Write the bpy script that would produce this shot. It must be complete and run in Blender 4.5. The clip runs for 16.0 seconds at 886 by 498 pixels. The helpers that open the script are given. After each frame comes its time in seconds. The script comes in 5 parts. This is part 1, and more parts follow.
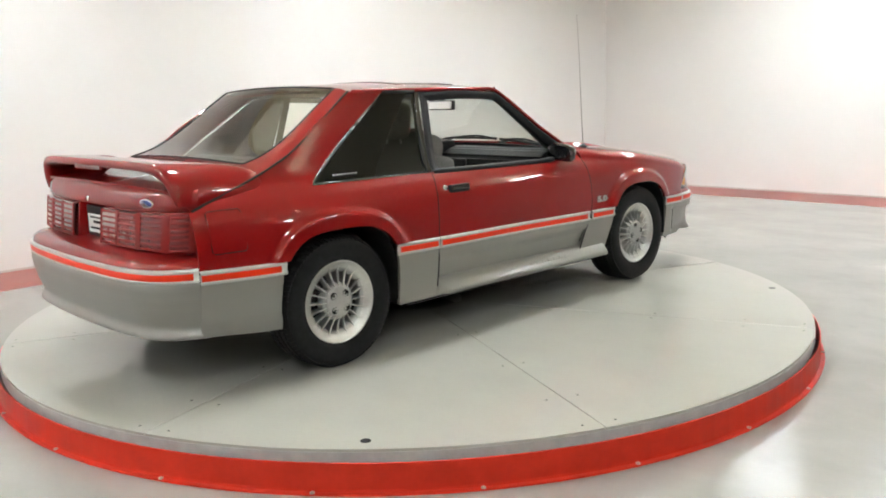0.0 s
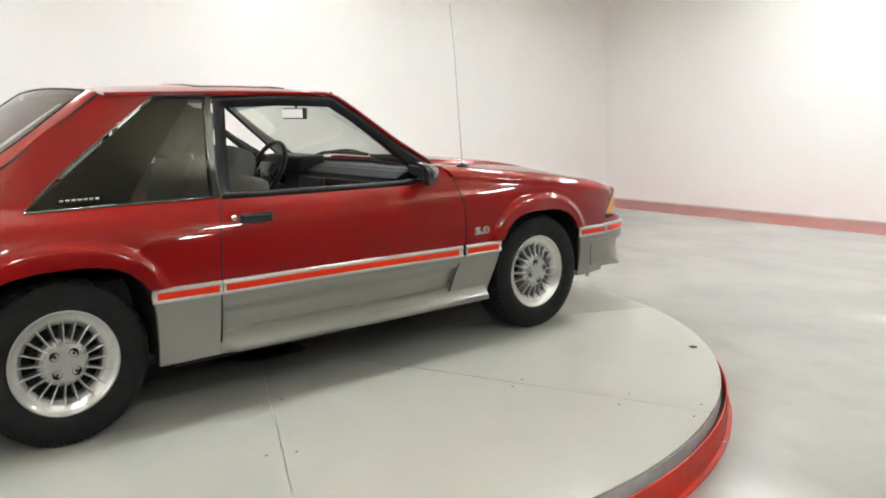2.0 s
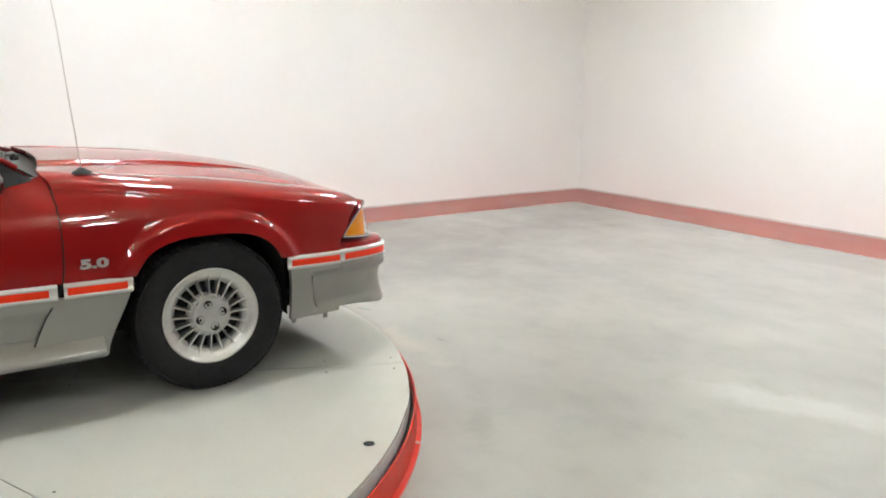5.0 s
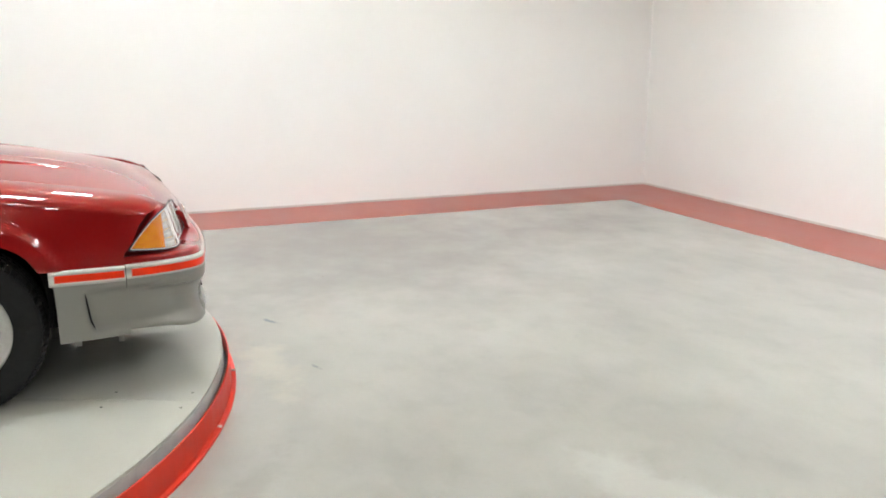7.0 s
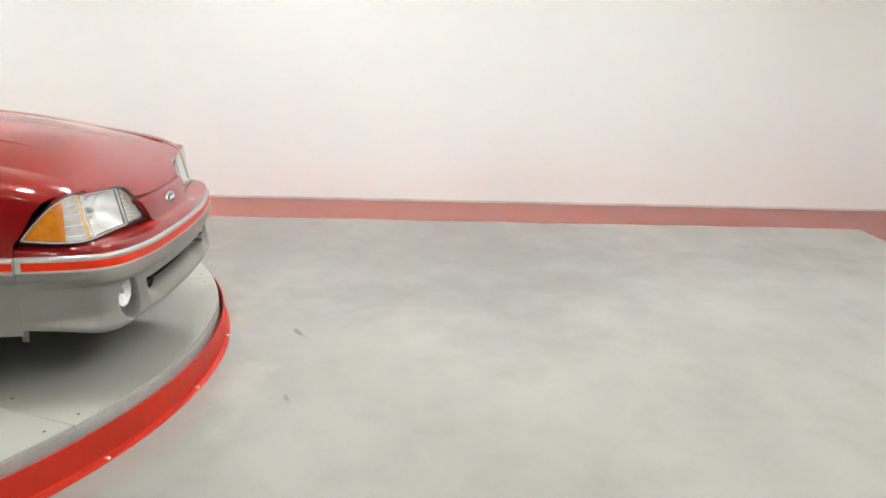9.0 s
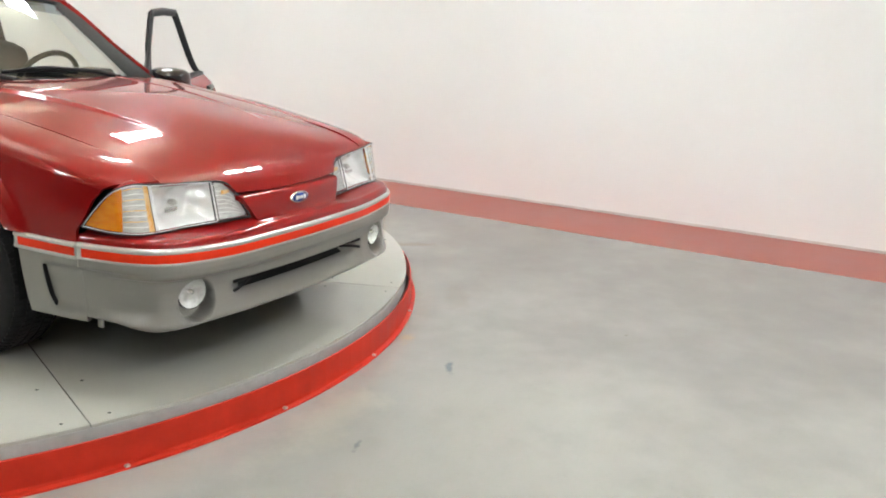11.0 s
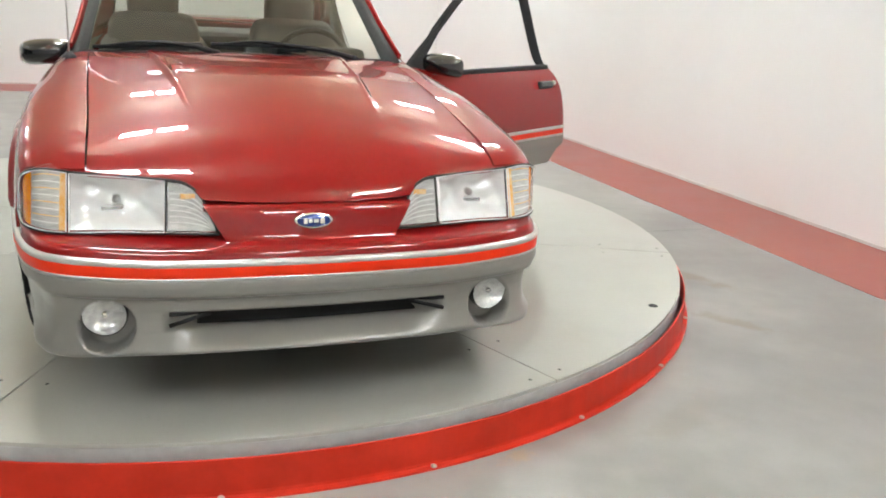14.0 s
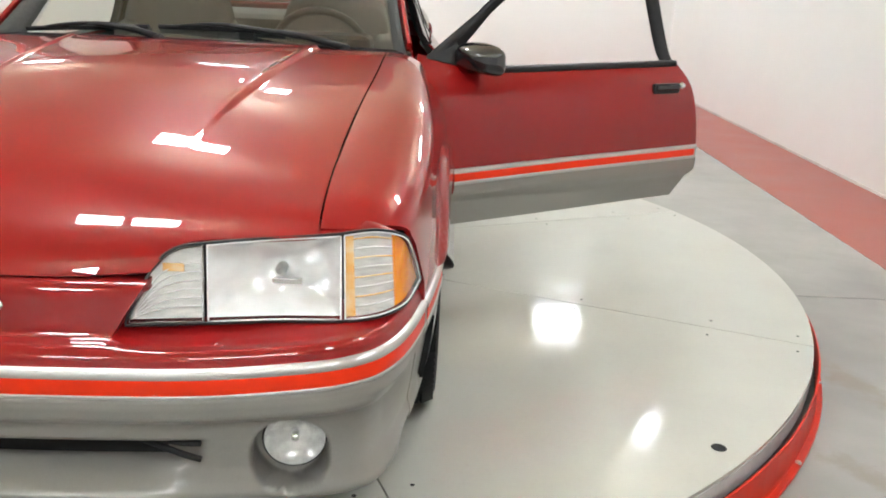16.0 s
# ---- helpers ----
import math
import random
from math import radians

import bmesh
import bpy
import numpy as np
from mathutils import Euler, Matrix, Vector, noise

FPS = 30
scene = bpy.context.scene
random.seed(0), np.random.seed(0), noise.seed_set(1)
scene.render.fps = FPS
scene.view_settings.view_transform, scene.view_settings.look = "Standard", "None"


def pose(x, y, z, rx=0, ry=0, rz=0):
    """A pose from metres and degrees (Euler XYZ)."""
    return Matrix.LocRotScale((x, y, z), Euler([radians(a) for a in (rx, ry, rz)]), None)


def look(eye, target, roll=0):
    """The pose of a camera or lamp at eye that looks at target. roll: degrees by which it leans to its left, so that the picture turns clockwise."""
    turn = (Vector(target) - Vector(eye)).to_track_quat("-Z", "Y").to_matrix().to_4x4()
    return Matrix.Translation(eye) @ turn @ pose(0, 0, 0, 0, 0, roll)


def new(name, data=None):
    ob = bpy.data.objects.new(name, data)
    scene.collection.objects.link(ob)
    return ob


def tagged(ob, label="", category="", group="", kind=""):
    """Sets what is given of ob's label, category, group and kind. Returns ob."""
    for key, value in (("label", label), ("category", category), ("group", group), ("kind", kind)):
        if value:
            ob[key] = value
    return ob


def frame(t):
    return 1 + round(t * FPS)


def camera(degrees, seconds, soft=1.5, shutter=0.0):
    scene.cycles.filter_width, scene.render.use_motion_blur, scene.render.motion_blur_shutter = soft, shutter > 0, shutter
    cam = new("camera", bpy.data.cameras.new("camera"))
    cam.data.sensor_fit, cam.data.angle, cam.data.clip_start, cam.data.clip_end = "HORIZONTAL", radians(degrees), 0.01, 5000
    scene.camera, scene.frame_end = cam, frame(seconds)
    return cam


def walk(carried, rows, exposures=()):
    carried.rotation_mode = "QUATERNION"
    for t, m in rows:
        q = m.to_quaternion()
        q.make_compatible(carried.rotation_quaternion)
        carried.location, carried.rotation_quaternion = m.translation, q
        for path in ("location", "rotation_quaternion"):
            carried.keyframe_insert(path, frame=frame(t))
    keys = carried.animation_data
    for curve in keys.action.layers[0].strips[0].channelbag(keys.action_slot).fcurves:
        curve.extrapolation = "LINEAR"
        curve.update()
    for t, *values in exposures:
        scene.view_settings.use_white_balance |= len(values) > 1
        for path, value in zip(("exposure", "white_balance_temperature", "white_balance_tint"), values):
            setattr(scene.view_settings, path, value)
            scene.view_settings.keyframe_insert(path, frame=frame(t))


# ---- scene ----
cam = camera(55.4, 16.0, soft=1.9)
PATH = [
    (0, (4.065, -3.667, 1.295), (2.642, -2.308, 0.937), -1.7),
    (0.5, (4.063, -3.269, 1.266), (2.61, -1.938, 0.921), -1.5),
    (1, (4.013, -2.92, 1.275), (2.552, -1.597, 0.936), -1.3),
    (1.5, (4.108, -2.505, 1.295), (2.6, -1.237, 0.953), -1.1),
    (2, (4.114, -2.134, 1.265), (2.596, -0.877, 0.928), -1.0),
    (2.5, (4.155, -1.767, 1.297), (2.63, -0.523, 0.94), -0.7),
    (3, (4.15, -1.378, 1.316), (2.618, -0.146, 0.945), -0.1),
    (3.5, (4.192, -0.989, 1.298), (2.639, 0.218, 0.935), -0.6),
    (4, (4.169, -0.591, 1.32), (2.602, 0.595, 0.943), -0.2),
    (4.5, (4.209, -0.19, 1.326), (2.611, 0.946, 0.934), 0.2),
    (7, (4.231, 1.822, 1.336), (2.43, 2.566, 0.887), 0.1),
    (7.5, (4.166, 2.233, 1.333), (2.318, 2.85, 0.884), 0.6),
    (8, (4.004, 2.565, 1.305), (2.117, 3.045, 0.845), 1.1),
    (10.5, (2.926, 4.124, 1.289), (1.119, 3.429, 0.788), 2.2),
    (11, (2.626, 4.265, 1.287), (0.922, 3.351, 0.776), 2.6),
    (11.5, (2.259, 4.462, 1.279), (0.713, 3.302, 0.765), 2.5),
    (12, (1.9, 4.613, 1.249), (0.518, 3.258, 0.746), 2.4),
    (12.5, (1.544, 4.648, 1.242), (0.32, 3.152, 0.728), 2.6),
    (13, (1.148, 4.671, 1.236), (0.117, 3.041, 0.71), 2.9),
    (13.5, (0.781, 4.643, 1.229), (-0.059, 2.91, 0.689), 3.3),
    (14, (0.458, 4.514, 1.216), (-0.208, 2.712, 0.661), 3.3),
    (14.5, (0.076, 4.363, 1.22), (-0.385, 2.504, 0.645), 3.4),
    (15, (-0.215, 4.174, 1.207), (-0.527, 2.285, 0.63), 3.1),
    (15.5, (-0.489, 3.931, 1.215), (-0.67, 2.03, 0.618), 3.0),
    (16, (-0.809, 3.601, 1.195), (-0.843, 1.696, 0.587), 2.8),
]
walk(cam, [(t, look(eye, target, roll)) for t, eye, target, roll in PATH], exposures=[(0, 0), (2, .02), (8, .06), (10.5, -.05), (12, -.08), (16, -.06)])

# ---- light: closed studio with ceiling panels ----
FLOOR_Z = -0.164
CEIL_Z = 3.95
LAMP_Z = 3.45
world = bpy.data.worlds.new("studio_world")
scene.world = world
world.use_nodes = True
world.node_tree.nodes["Background"].inputs[0].default_value = (0.9, 0.93, 1.0, 1)
world.node_tree.nodes["Background"].inputs[1].default_value = 0.02
scene.view_settings.exposure = 0.0
LAMPS = [(-2.7, -7.7), (0.05, -7.5), (4.6, -7.5), (-3.1, -4.8), (0.6, -4.4), (4.9, -4.4), (8.4, -3.8),
         (-2.5, -1.2), (0.6, -1.2), (4.7, -1.2), (-2.5, 2.2), (0.6, 1.9), (5.6, 1.9), (8.4, 2.6),
         # The two at y 6.2 and 5.8 are added to brighten the car's nose.
         (-1.5, 4.5), (-0.4, 6.2), (1.3, 5.8), (3.6, 4.7)]
LAMP_COLOUR = (0.935, 0.99, 1.045)


# ---- small tools ----
def curve(*pts):
    """Smooth function through (t, value) pairs."""
    pts = sorted(pts)
    T = np.array([p[0] for p in pts], float)
    V = np.array([p[1] for p in pts], float)
    d = np.diff(V) / np.diff(T)
    m = np.empty_like(V)
    m[0], m[-1] = d[0], d[-1]
    for i in range(1, len(V) - 1):
        m[i] = 0 if d[i - 1] * d[i] <= 0 else 2 * d[i - 1] * d[i] / (d[i - 1] + d[i])

    def f(t):
        t = np.clip(np.asarray(t, float), T[0], T[-1])
        i = np.clip(np.searchsorted(T, t, side="right") - 1, 0, len(T) - 2)
        h = T[i + 1] - T[i]
        u = (t - T[i]) / h
        return ((2 * u**3 - 3 * u**2 + 1) * V[i] + (u**3 - 2 * u**2 + u) * h * m[i]
                + (-2 * u**3 + 3 * u**2) * V[i + 1] + (u**3 - u**2) * h * m[i + 1])
    return f


def smooth(a, b, x):
    u = np.clip((np.asarray(x, float) - a) / (b - a), 0, 1)
    return u * u * (3 - 2 * u)


def lerp(a, b, u):
    return a + (b - a) * u


def part(name, bm, material, parent, label=""):
    """One mesh object under a thing or under a part."""
    me = bpy.data.meshes.new(name)
    bm.to_mesh(me)
    bm.free()
    for m in (material if isinstance(material, (list, tuple)) else [material]):
        me.materials.append(m)
    ob = new(name, me)
    ob.parent = parent
    if label:
        tagged(ob, label)
    return ob


def thing(name, label, category, at=(0, 0, 0), group="", kind=""):
    ob = new(name)
    ob.location = at
    return tagged(ob, label, category, group, kind)


def bm_from(verts, faces, smooth_faces=True):
    bm = bmesh.new()
    vs = [bm.verts.new(v) for v in verts]
    for f in faces:
        try:
            bm.faces.new([vs[i] for i in f])
        except ValueError:
            pass
    for f in bm.faces:
        f.smooth = smooth_faces
    return bm


def sheet(P, depth=0.012, centre=(0, 0, 0.6), loop=False, axis_centre=True):
    """A smooth panel from a grid of points, with a folded edge of that depth."""
    P = np.asarray(P, float)
    nu, nv = P.shape[:2]
    idx = lambda i, j: (i % nu) * nv + j
    faces = [(idx(i, j), idx(i + 1, j), idx(i + 1, j + 1), idx(i, j + 1)) for i in range(nu if loop else nu - 1) for j in range(nv - 1)]
    bm = bm_from(P.reshape(-1, 3), faces)
    bmesh.ops.remove_doubles(bm, verts=bm.verts, dist=1e-5)
    bad = [f for f in bm.faces if f.calc_area() < 1e-10]
    if bad:
        bmesh.ops.delete(bm, geom=bad, context="FACES")
    bm.normal_update()
    s = 0.0
    for f in bm.faces:
        c = f.calc_center_median()
        o = Vector((centre[0], c.y if axis_centre else centre[1], centre[2]))
        s += f.normal.dot(c - o) * f.calc_area()
    if s < 0:
        bmesh.ops.reverse_faces(bm, faces=bm.faces)
        bm.normal_update()
    if depth:
        edges = [e for e in bm.edges if e.is_boundary]
        normals = {v: v.normal.copy() for e in edges for v in e.verts}
        for e in edges:
            e.smooth = False
        ext = bmesh.ops.extrude_edge_only(bm, edges=edges)["geom"]
        vs = [g for g in ext if isinstance(g, bmesh.types.BMVert)]
        kd = {tuple(round(c, 6) for c in v.co): n for v, n in normals.items()}
        for v in vs:
            n = kd.get(tuple(round(c, 6) for c in v.co))
            if n:
                v.co -= n * depth
        for f in ext:
            if isinstance(f, bmesh.types.BMFace):
                f.smooth = False
    return bm


def box(bm, size, at=(0, 0, 0), bevel=0.0, seg=2, m=None):
    """A bevelled block added to bm."""
    r = bmesh.ops.create_cube(bm, size=1)
    vs = r["verts"]
    bmesh.ops.scale(bm, vec=size, verts=vs)
    if bevel:
        es = list({e for v in vs for e in v.link_edges})
        b = bmesh.ops.bevel(bm, geom=es, offset=bevel, segments=seg, affect="EDGES", profile=0.6)
        vs = list({v for f in b["faces"] for v in f.verts} | {v for v in vs if v.is_valid})
    if m is not None:
        bmesh.ops.transform(bm, matrix=m, verts=vs)
    bmesh.ops.translate(bm, vec=at, verts=vs)
    return vs


def lathe(bm, profile, seg=48, m=None, cap=False):
    """Spins (radius, height) pairs about z."""
    rings = []
    for r, h in profile:
        rings.append([bm.verts.new((r * math.cos(2 * math.pi * k / seg), r * math.sin(2 * math.pi * k / seg), h)) for k in range(seg)])
    made = [v for ring in rings for v in ring]
    for a, b in zip(rings, rings[1:]):
        for k in range(seg):
            f = bm.faces.new((a[k], a[(k + 1) % seg], b[(k + 1) % seg], b[k]))
            f.smooth = True
    if cap:
        bm.faces.new(rings[-1])
        bm.faces.new(list(reversed(rings[0])))
    if m is not None:
        bmesh.ops.transform(bm, matrix=m, verts=made)
    return made


def tube(bm, pts, r, seg=8, caps=True):
    """A round bar along points; r may be one radius or one for each point."""
    pts = [Vector(p) for p in pts]
    rs = r if isinstance(r, (list, tuple)) else [r] * len(pts)
    rings = []
    up = Vector((0, 0, 1))
    for i, p in enumerate(pts):
        d = (pts[min(i + 1, len(pts) - 1)] - pts[max(i - 1, 0)]).normalized()
        a = d.cross(up)
        if a.length < 1e-3:
            a = d.cross(Vector((1, 0, 0)))
        a.normalize()
        b = a.cross(d)
        rings.append([bm.verts.new(p + rs[i] * (math.cos(2 * math.pi * k / seg) * a + math.sin(2 * math.pi * k / seg) * b)) for k in range(seg)])
    for a, b in zip(rings, rings[1:]):
        for k in range(seg):
            f = bm.faces.new((a[k], a[(k + 1) % seg], b[(k + 1) % seg], b[k]))
            f.smooth = True
    if caps:
        bm.faces.new(rings[0])
        bm.faces.new(list(reversed(rings[-1])))
    bmesh.ops.recalc_face_normals(bm, faces=bm.faces)


def flat(bm):
    for f in bm.faces:
        f.smooth = False
    return bm


def prism(bm, outline, axis, lo, hi):
    """Extrudes a 2D outline along an axis ('x', 'y' or 'z')."""
    def place(u, v, w):
        return {"x": (w, u, v), "y": (u, w, v), "z": (u, v, w)}[axis]
    a = [bm.verts.new(place(u, v, lo)) for u, v in outline]
    b = [bm.verts.new(place(u, v, hi)) for u, v in outline]
    n = len(outline)
    bm.faces.new(a)
    bm.faces.new(list(reversed(b)))
    for k in range(n):
        bm.faces.new((a[k], b[k], b[(k + 1) % n], a[(k + 1) % n]))
    bmesh.ops.recalc_face_normals(bm, faces=bm.faces)


# ---- materials ----
def mat(name, colour, rough=0.5, metal=0.0, coat=0.0, noise_scale=0.0, vary=0.0, bump=0.0, bump_scale=200.0, spec=0.5, coat_rough=0.03, rough_vary=0.0, stretch=(1, 1, 1)):
    m = bpy.data.materials.new(name)
    m.use_nodes = True
    nt = m.node_tree
    b = nt.nodes["Principled BSDF"]
    b.inputs["Base Color"].default_value = (*colour, 1)
    b.inputs["Roughness"].default_value = rough
    b.inputs["Metallic"].default_value = metal
    b.inputs["Coat Weight"].default_value = coat
    b.inputs["Coat Roughness"].default_value = coat_rough
    b.inputs["Specular IOR Level"].default_value = spec
    tc = nt.nodes.new("ShaderNodeTexCoord")
    mp = nt.nodes.new("ShaderNodeMapping")
    mp.inputs["Scale"].default_value = stretch
    nt.links.new(tc.outputs["Object"], mp.inputs["Vector"])
    if vary or rough_vary:
        n1 = nt.nodes.new("ShaderNodeTexNoise")
        n1.inputs["Scale"].default_value = noise_scale
        n1.inputs["Detail"].default_value = 8
        n1.inputs["Roughness"].default_value = 0.62
        nt.links.new(mp.outputs[0], n1.inputs["Vector"])
        if vary:
            hs = nt.nodes.new("ShaderNodeMix")
            hs.data_type = "RGBA"
            hs.inputs[6].default_value = (*[max(0, c * (1 - vary)) for c in colour], 1)
            hs.inputs[7].default_value = (*[min(1, c * (1 + vary)) for c in colour], 1)
            rmp = nt.nodes.new("ShaderNodeMapRange")
            rmp.inputs[1].default_value, rmp.inputs[2].default_value = 0.3, 0.7
            nt.links.new(n1.outputs["Fac"], rmp.inputs[0])
            nt.links.new(rmp.outputs[0], hs.inputs[0])
            nt.links.new(hs.outputs[2], b.inputs["Base Color"])
        if rough_vary:
            rr = nt.nodes.new("ShaderNodeMapRange")
            rr.inputs[1].default_value, rr.inputs[2].default_value = 0.3, 0.7
            rr.inputs[3].default_value, rr.inputs[4].default_value = max(0, rough - rough_vary), min(1, rough + rough_vary)
            nt.links.new(n1.outputs["Fac"], rr.inputs[0])
            nt.links.new(rr.outputs[0], b.inputs["Roughness"])
    if bump:
        n2 = nt.nodes.new("ShaderNodeTexNoise")
        n2.inputs["Scale"].default_value = bump_scale
        n2.inputs["Detail"].default_value = 4
        nt.links.new(mp.outputs[0], n2.inputs["Vector"])
        bp = nt.nodes.new("ShaderNodeBump")
        bp.inputs["Strength"].default_value = bump
        bp.inputs["Distance"].default_value = 0.002
        nt.links.new(n2.outputs["Fac"], bp.inputs["Height"])
        nt.links.new(bp.outputs[0], b.inputs["Normal"])
    return m


def glass(name, tint, gloss_rough=0.0, gloss=0.06):
    """A thin clear pane: tinted see-through with a Fresnel gloss."""
    m = bpy.data.materials.new(name)
    m.use_nodes = True
    nt = m.node_tree
    nt.nodes.remove(nt.nodes["Principled BSDF"])
    t = nt.nodes.new("ShaderNodeBsdfTransparent")
    t.inputs[0].default_value = (*tint, 1)
    g = nt.nodes.new("ShaderNodeBsdfGlossy")
    g.inputs["Roughness"].default_value = gloss_rough
    f = nt.nodes.new("ShaderNodeLayerWeight")
    f.inputs[0].default_value = 0.5
    p = nt.nodes.new("ShaderNodeMath")
    p.operation, p.inputs[1].default_value = "POWER", 5.0
    q = nt.nodes.new("ShaderNodeMath")
    q.operation, q.inputs[1].default_value, q.inputs[2].default_value = "MULTIPLY_ADD", 0.92, gloss
    nt.links.new(f.outputs["Facing"], p.inputs[0])
    nt.links.new(p.outputs[0], q.inputs[0])
    x = nt.nodes.new("ShaderNodeMixShader")
    nt.links.new(q.outputs[0], x.inputs[0])
    nt.links.new(t.outputs[0], x.inputs[1])
    nt.links.new(g.outputs[0], x.inputs[2])
    nt.links.new(x.outputs[0], nt.nodes["Material Output"].inputs[0])
    return m


def floor_mat(name, colour, stain, rough, scale=0.55, marks=(), contrast=1.0):
    """Worn painted concrete: broad clouds, trowel streaks, fine speckle, single marks and painted-in shade."""
    m = bpy.data.materials.new(name)
    m.use_nodes = True
    nt = m.node_tree
    b = nt.nodes["Principled BSDF"]
    b.inputs["Specular IOR Level"].default_value = 0.5
    tc = nt.nodes.new("ShaderNodeTexCoord")

    def noise_node(s, d=4, r=0.5, stretch=(1, 1, 1)):
        mp = nt.nodes.new("ShaderNodeMapping")
        mp.inputs["Scale"].default_value = stretch
        mp.inputs["Rotation"].default_value = (0, 0, 0.35)
        nt.links.new(tc.outputs["Object"], mp.inputs["Vector"])
        n = nt.nodes.new("ShaderNodeTexNoise")
        n.inputs["Scale"].default_value, n.inputs["Detail"].default_value = s, d
        n.inputs["Roughness"].default_value = r
        nt.links.new(mp.outputs[0], n.inputs["Vector"])
        return n.outputs["Fac"]

    def blend(fac, a, c):
        x = nt.nodes.new("ShaderNodeMix")
        x.data_type = "RGBA"
        nt.links.new(fac, x.inputs[0])
        for s, v in ((6, a), (7, c)):
            if isinstance(v, tuple):
                x.inputs[s].default_value = (*v, 1)
            else:
                nt.links.new(v, x.inputs[s])
        return x.outputs[2]

    def ramp(fac, lo, hi, amount=1.0):
        r = nt.nodes.new("ShaderNodeMapRange")
        r.interpolation_type = "SMOOTHSTEP"
        r.inputs[1].default_value, r.inputs[2].default_value, r.inputs[4].default_value = lo, hi, amount
        nt.links.new(fac, r.inputs[0])
        return r.outputs[0]
    big, streak, speck = noise_node(scale, 3), noise_node(scale * 2, 6, 0.6, (1, 1.7, 1)), noise_node(60, 3)
    col = blend(ramp(big, 0.25, 0.75, 0.9), colour, stain)
    col = blend(ramp(streak, 0.35, 0.85, 0.55 * contrast), col, tuple(min(1, c * 1.12) for c in colour))
    col = blend(ramp(streak, 0.45, 0.15, 0.6 * contrast), col, tuple(c * 0.86 for c in stain))
    col = blend(ramp(noise_node(5.0, 3), 0.45, 0.80, 0.22 * contrast), col, tuple(c * 0.84 for c in stain))
    col = blend(ramp(speck, 0.55, 0.9, 0.35), col, tuple(c * 0.8 for c in colour))
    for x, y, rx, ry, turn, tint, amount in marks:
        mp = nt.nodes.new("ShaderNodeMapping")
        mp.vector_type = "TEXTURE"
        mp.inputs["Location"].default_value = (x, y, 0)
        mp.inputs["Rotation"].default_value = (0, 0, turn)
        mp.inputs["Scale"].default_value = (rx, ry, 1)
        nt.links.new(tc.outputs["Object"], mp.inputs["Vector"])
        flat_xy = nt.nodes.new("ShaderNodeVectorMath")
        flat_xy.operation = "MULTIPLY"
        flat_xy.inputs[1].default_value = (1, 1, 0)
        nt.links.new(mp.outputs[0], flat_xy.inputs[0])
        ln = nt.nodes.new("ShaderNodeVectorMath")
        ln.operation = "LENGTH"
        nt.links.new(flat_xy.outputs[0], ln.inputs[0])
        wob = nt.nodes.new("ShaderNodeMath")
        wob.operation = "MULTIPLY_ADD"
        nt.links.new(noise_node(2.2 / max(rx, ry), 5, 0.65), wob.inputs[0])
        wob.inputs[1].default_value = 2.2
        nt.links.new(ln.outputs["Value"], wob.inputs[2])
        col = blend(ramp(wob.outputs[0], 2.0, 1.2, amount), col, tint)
    nt.links.new(col, b.inputs["Base Color"])
    r = nt.nodes.new("ShaderNodeMapRange")
    r.inputs[1].default_value, r.inputs[2].default_value = 0.25, 0.75
    r.inputs[3].default_value, r.inputs[4].default_value = rough - 0.03, rough + 0.05
    nt.links.new(streak, r.inputs[0])
    nt.links.new(r.outputs[0], b.inputs["Roughness"])
    bp = nt.nodes.new("ShaderNodeBump")
    bp.inputs["Strength"].default_value, bp.inputs["Distance"].default_value = 0.06, 0.001
    nt.links.new(noise_node(55, 3, 0.5), bp.inputs["Height"])
    nt.links.new(bp.outputs[0], b.inputs["Normal"])
    return m


M_RED = mat("car_paint_red", (0.218, 0.0054, 0.0056), 0.34, 0.03, coat=0.90, noise_scale=900, vary=0.03, coat_rough=0.008, spec=0.05)
M_GREY = mat("cladding_grey", (0.235, 0.228, 0.208), 0.34, 0.30, coat=0.30, noise_scale=700, vary=0.10, coat_rough=0.12)
M_SILVER = mat("silver_strip", (0.52, 0.51, 0.49), 0.3, 0.7, noise_scale=300, vary=0.04)
M_STRIPE = mat("stripe_orange_red", (0.74, 0.030, 0.005), 0.35, coat=0.15, noise_scale=40, vary=0.03, spec=0.2)
M_BLACK = mat("black_trim", (0.014, 0.014, 0.015), 0.42, noise_scale=60, vary=0.2, bump=0.1, bump_scale=700, spec=0.25)
M_GLOSSBLACK = mat("gloss_black", (0.012, 0.012, 0.013), 0.15, coat=0.6, noise_scale=50, vary=0.1)
M_DARK = mat("underbody_black", (0.012, 0.012, 0.012), 0.8, noise_scale=12, vary=0.3, spec=0.1)
M_TYRE = mat("tyre_rubber", (0.011, 0.011, 0.011), 0.7, noise_scale=30, vary=0.25, bump=0.25, bump_scale=300, spec=0.2)
M_ALLOY = mat("machined_alloy", (0.58, 0.58, 0.565), 0.28, 1.0, noise_scale=60, vary=0.06, bump=0.05, bump_scale=400)
M_ALLOYPAINT = mat("painted_alloy", (0.46, 0.46, 0.45), 0.36, 0.75, noise_scale=80, vary=0.06)
M_CHROME = mat("chrome", (0.86, 0.86, 0.86), 0.08, 1.0)
M_CHROMEDARK = mat("dull_bright_trim", (0.16, 0.16, 0.16), 0.22, 0.9)
M_RIB = mat("lens_rib_clear", (0.80, 0.80, 0.79), 0.2, coat=0.5)
M_PARK = mat("clear_lamp_bowl", (0.74, 0.73, 0.71), 0.18, 0.35, coat=0.6, noise_scale=30, vary=0.25, bump=0.6, bump_scale=70, stretch=(1, 1, 3))
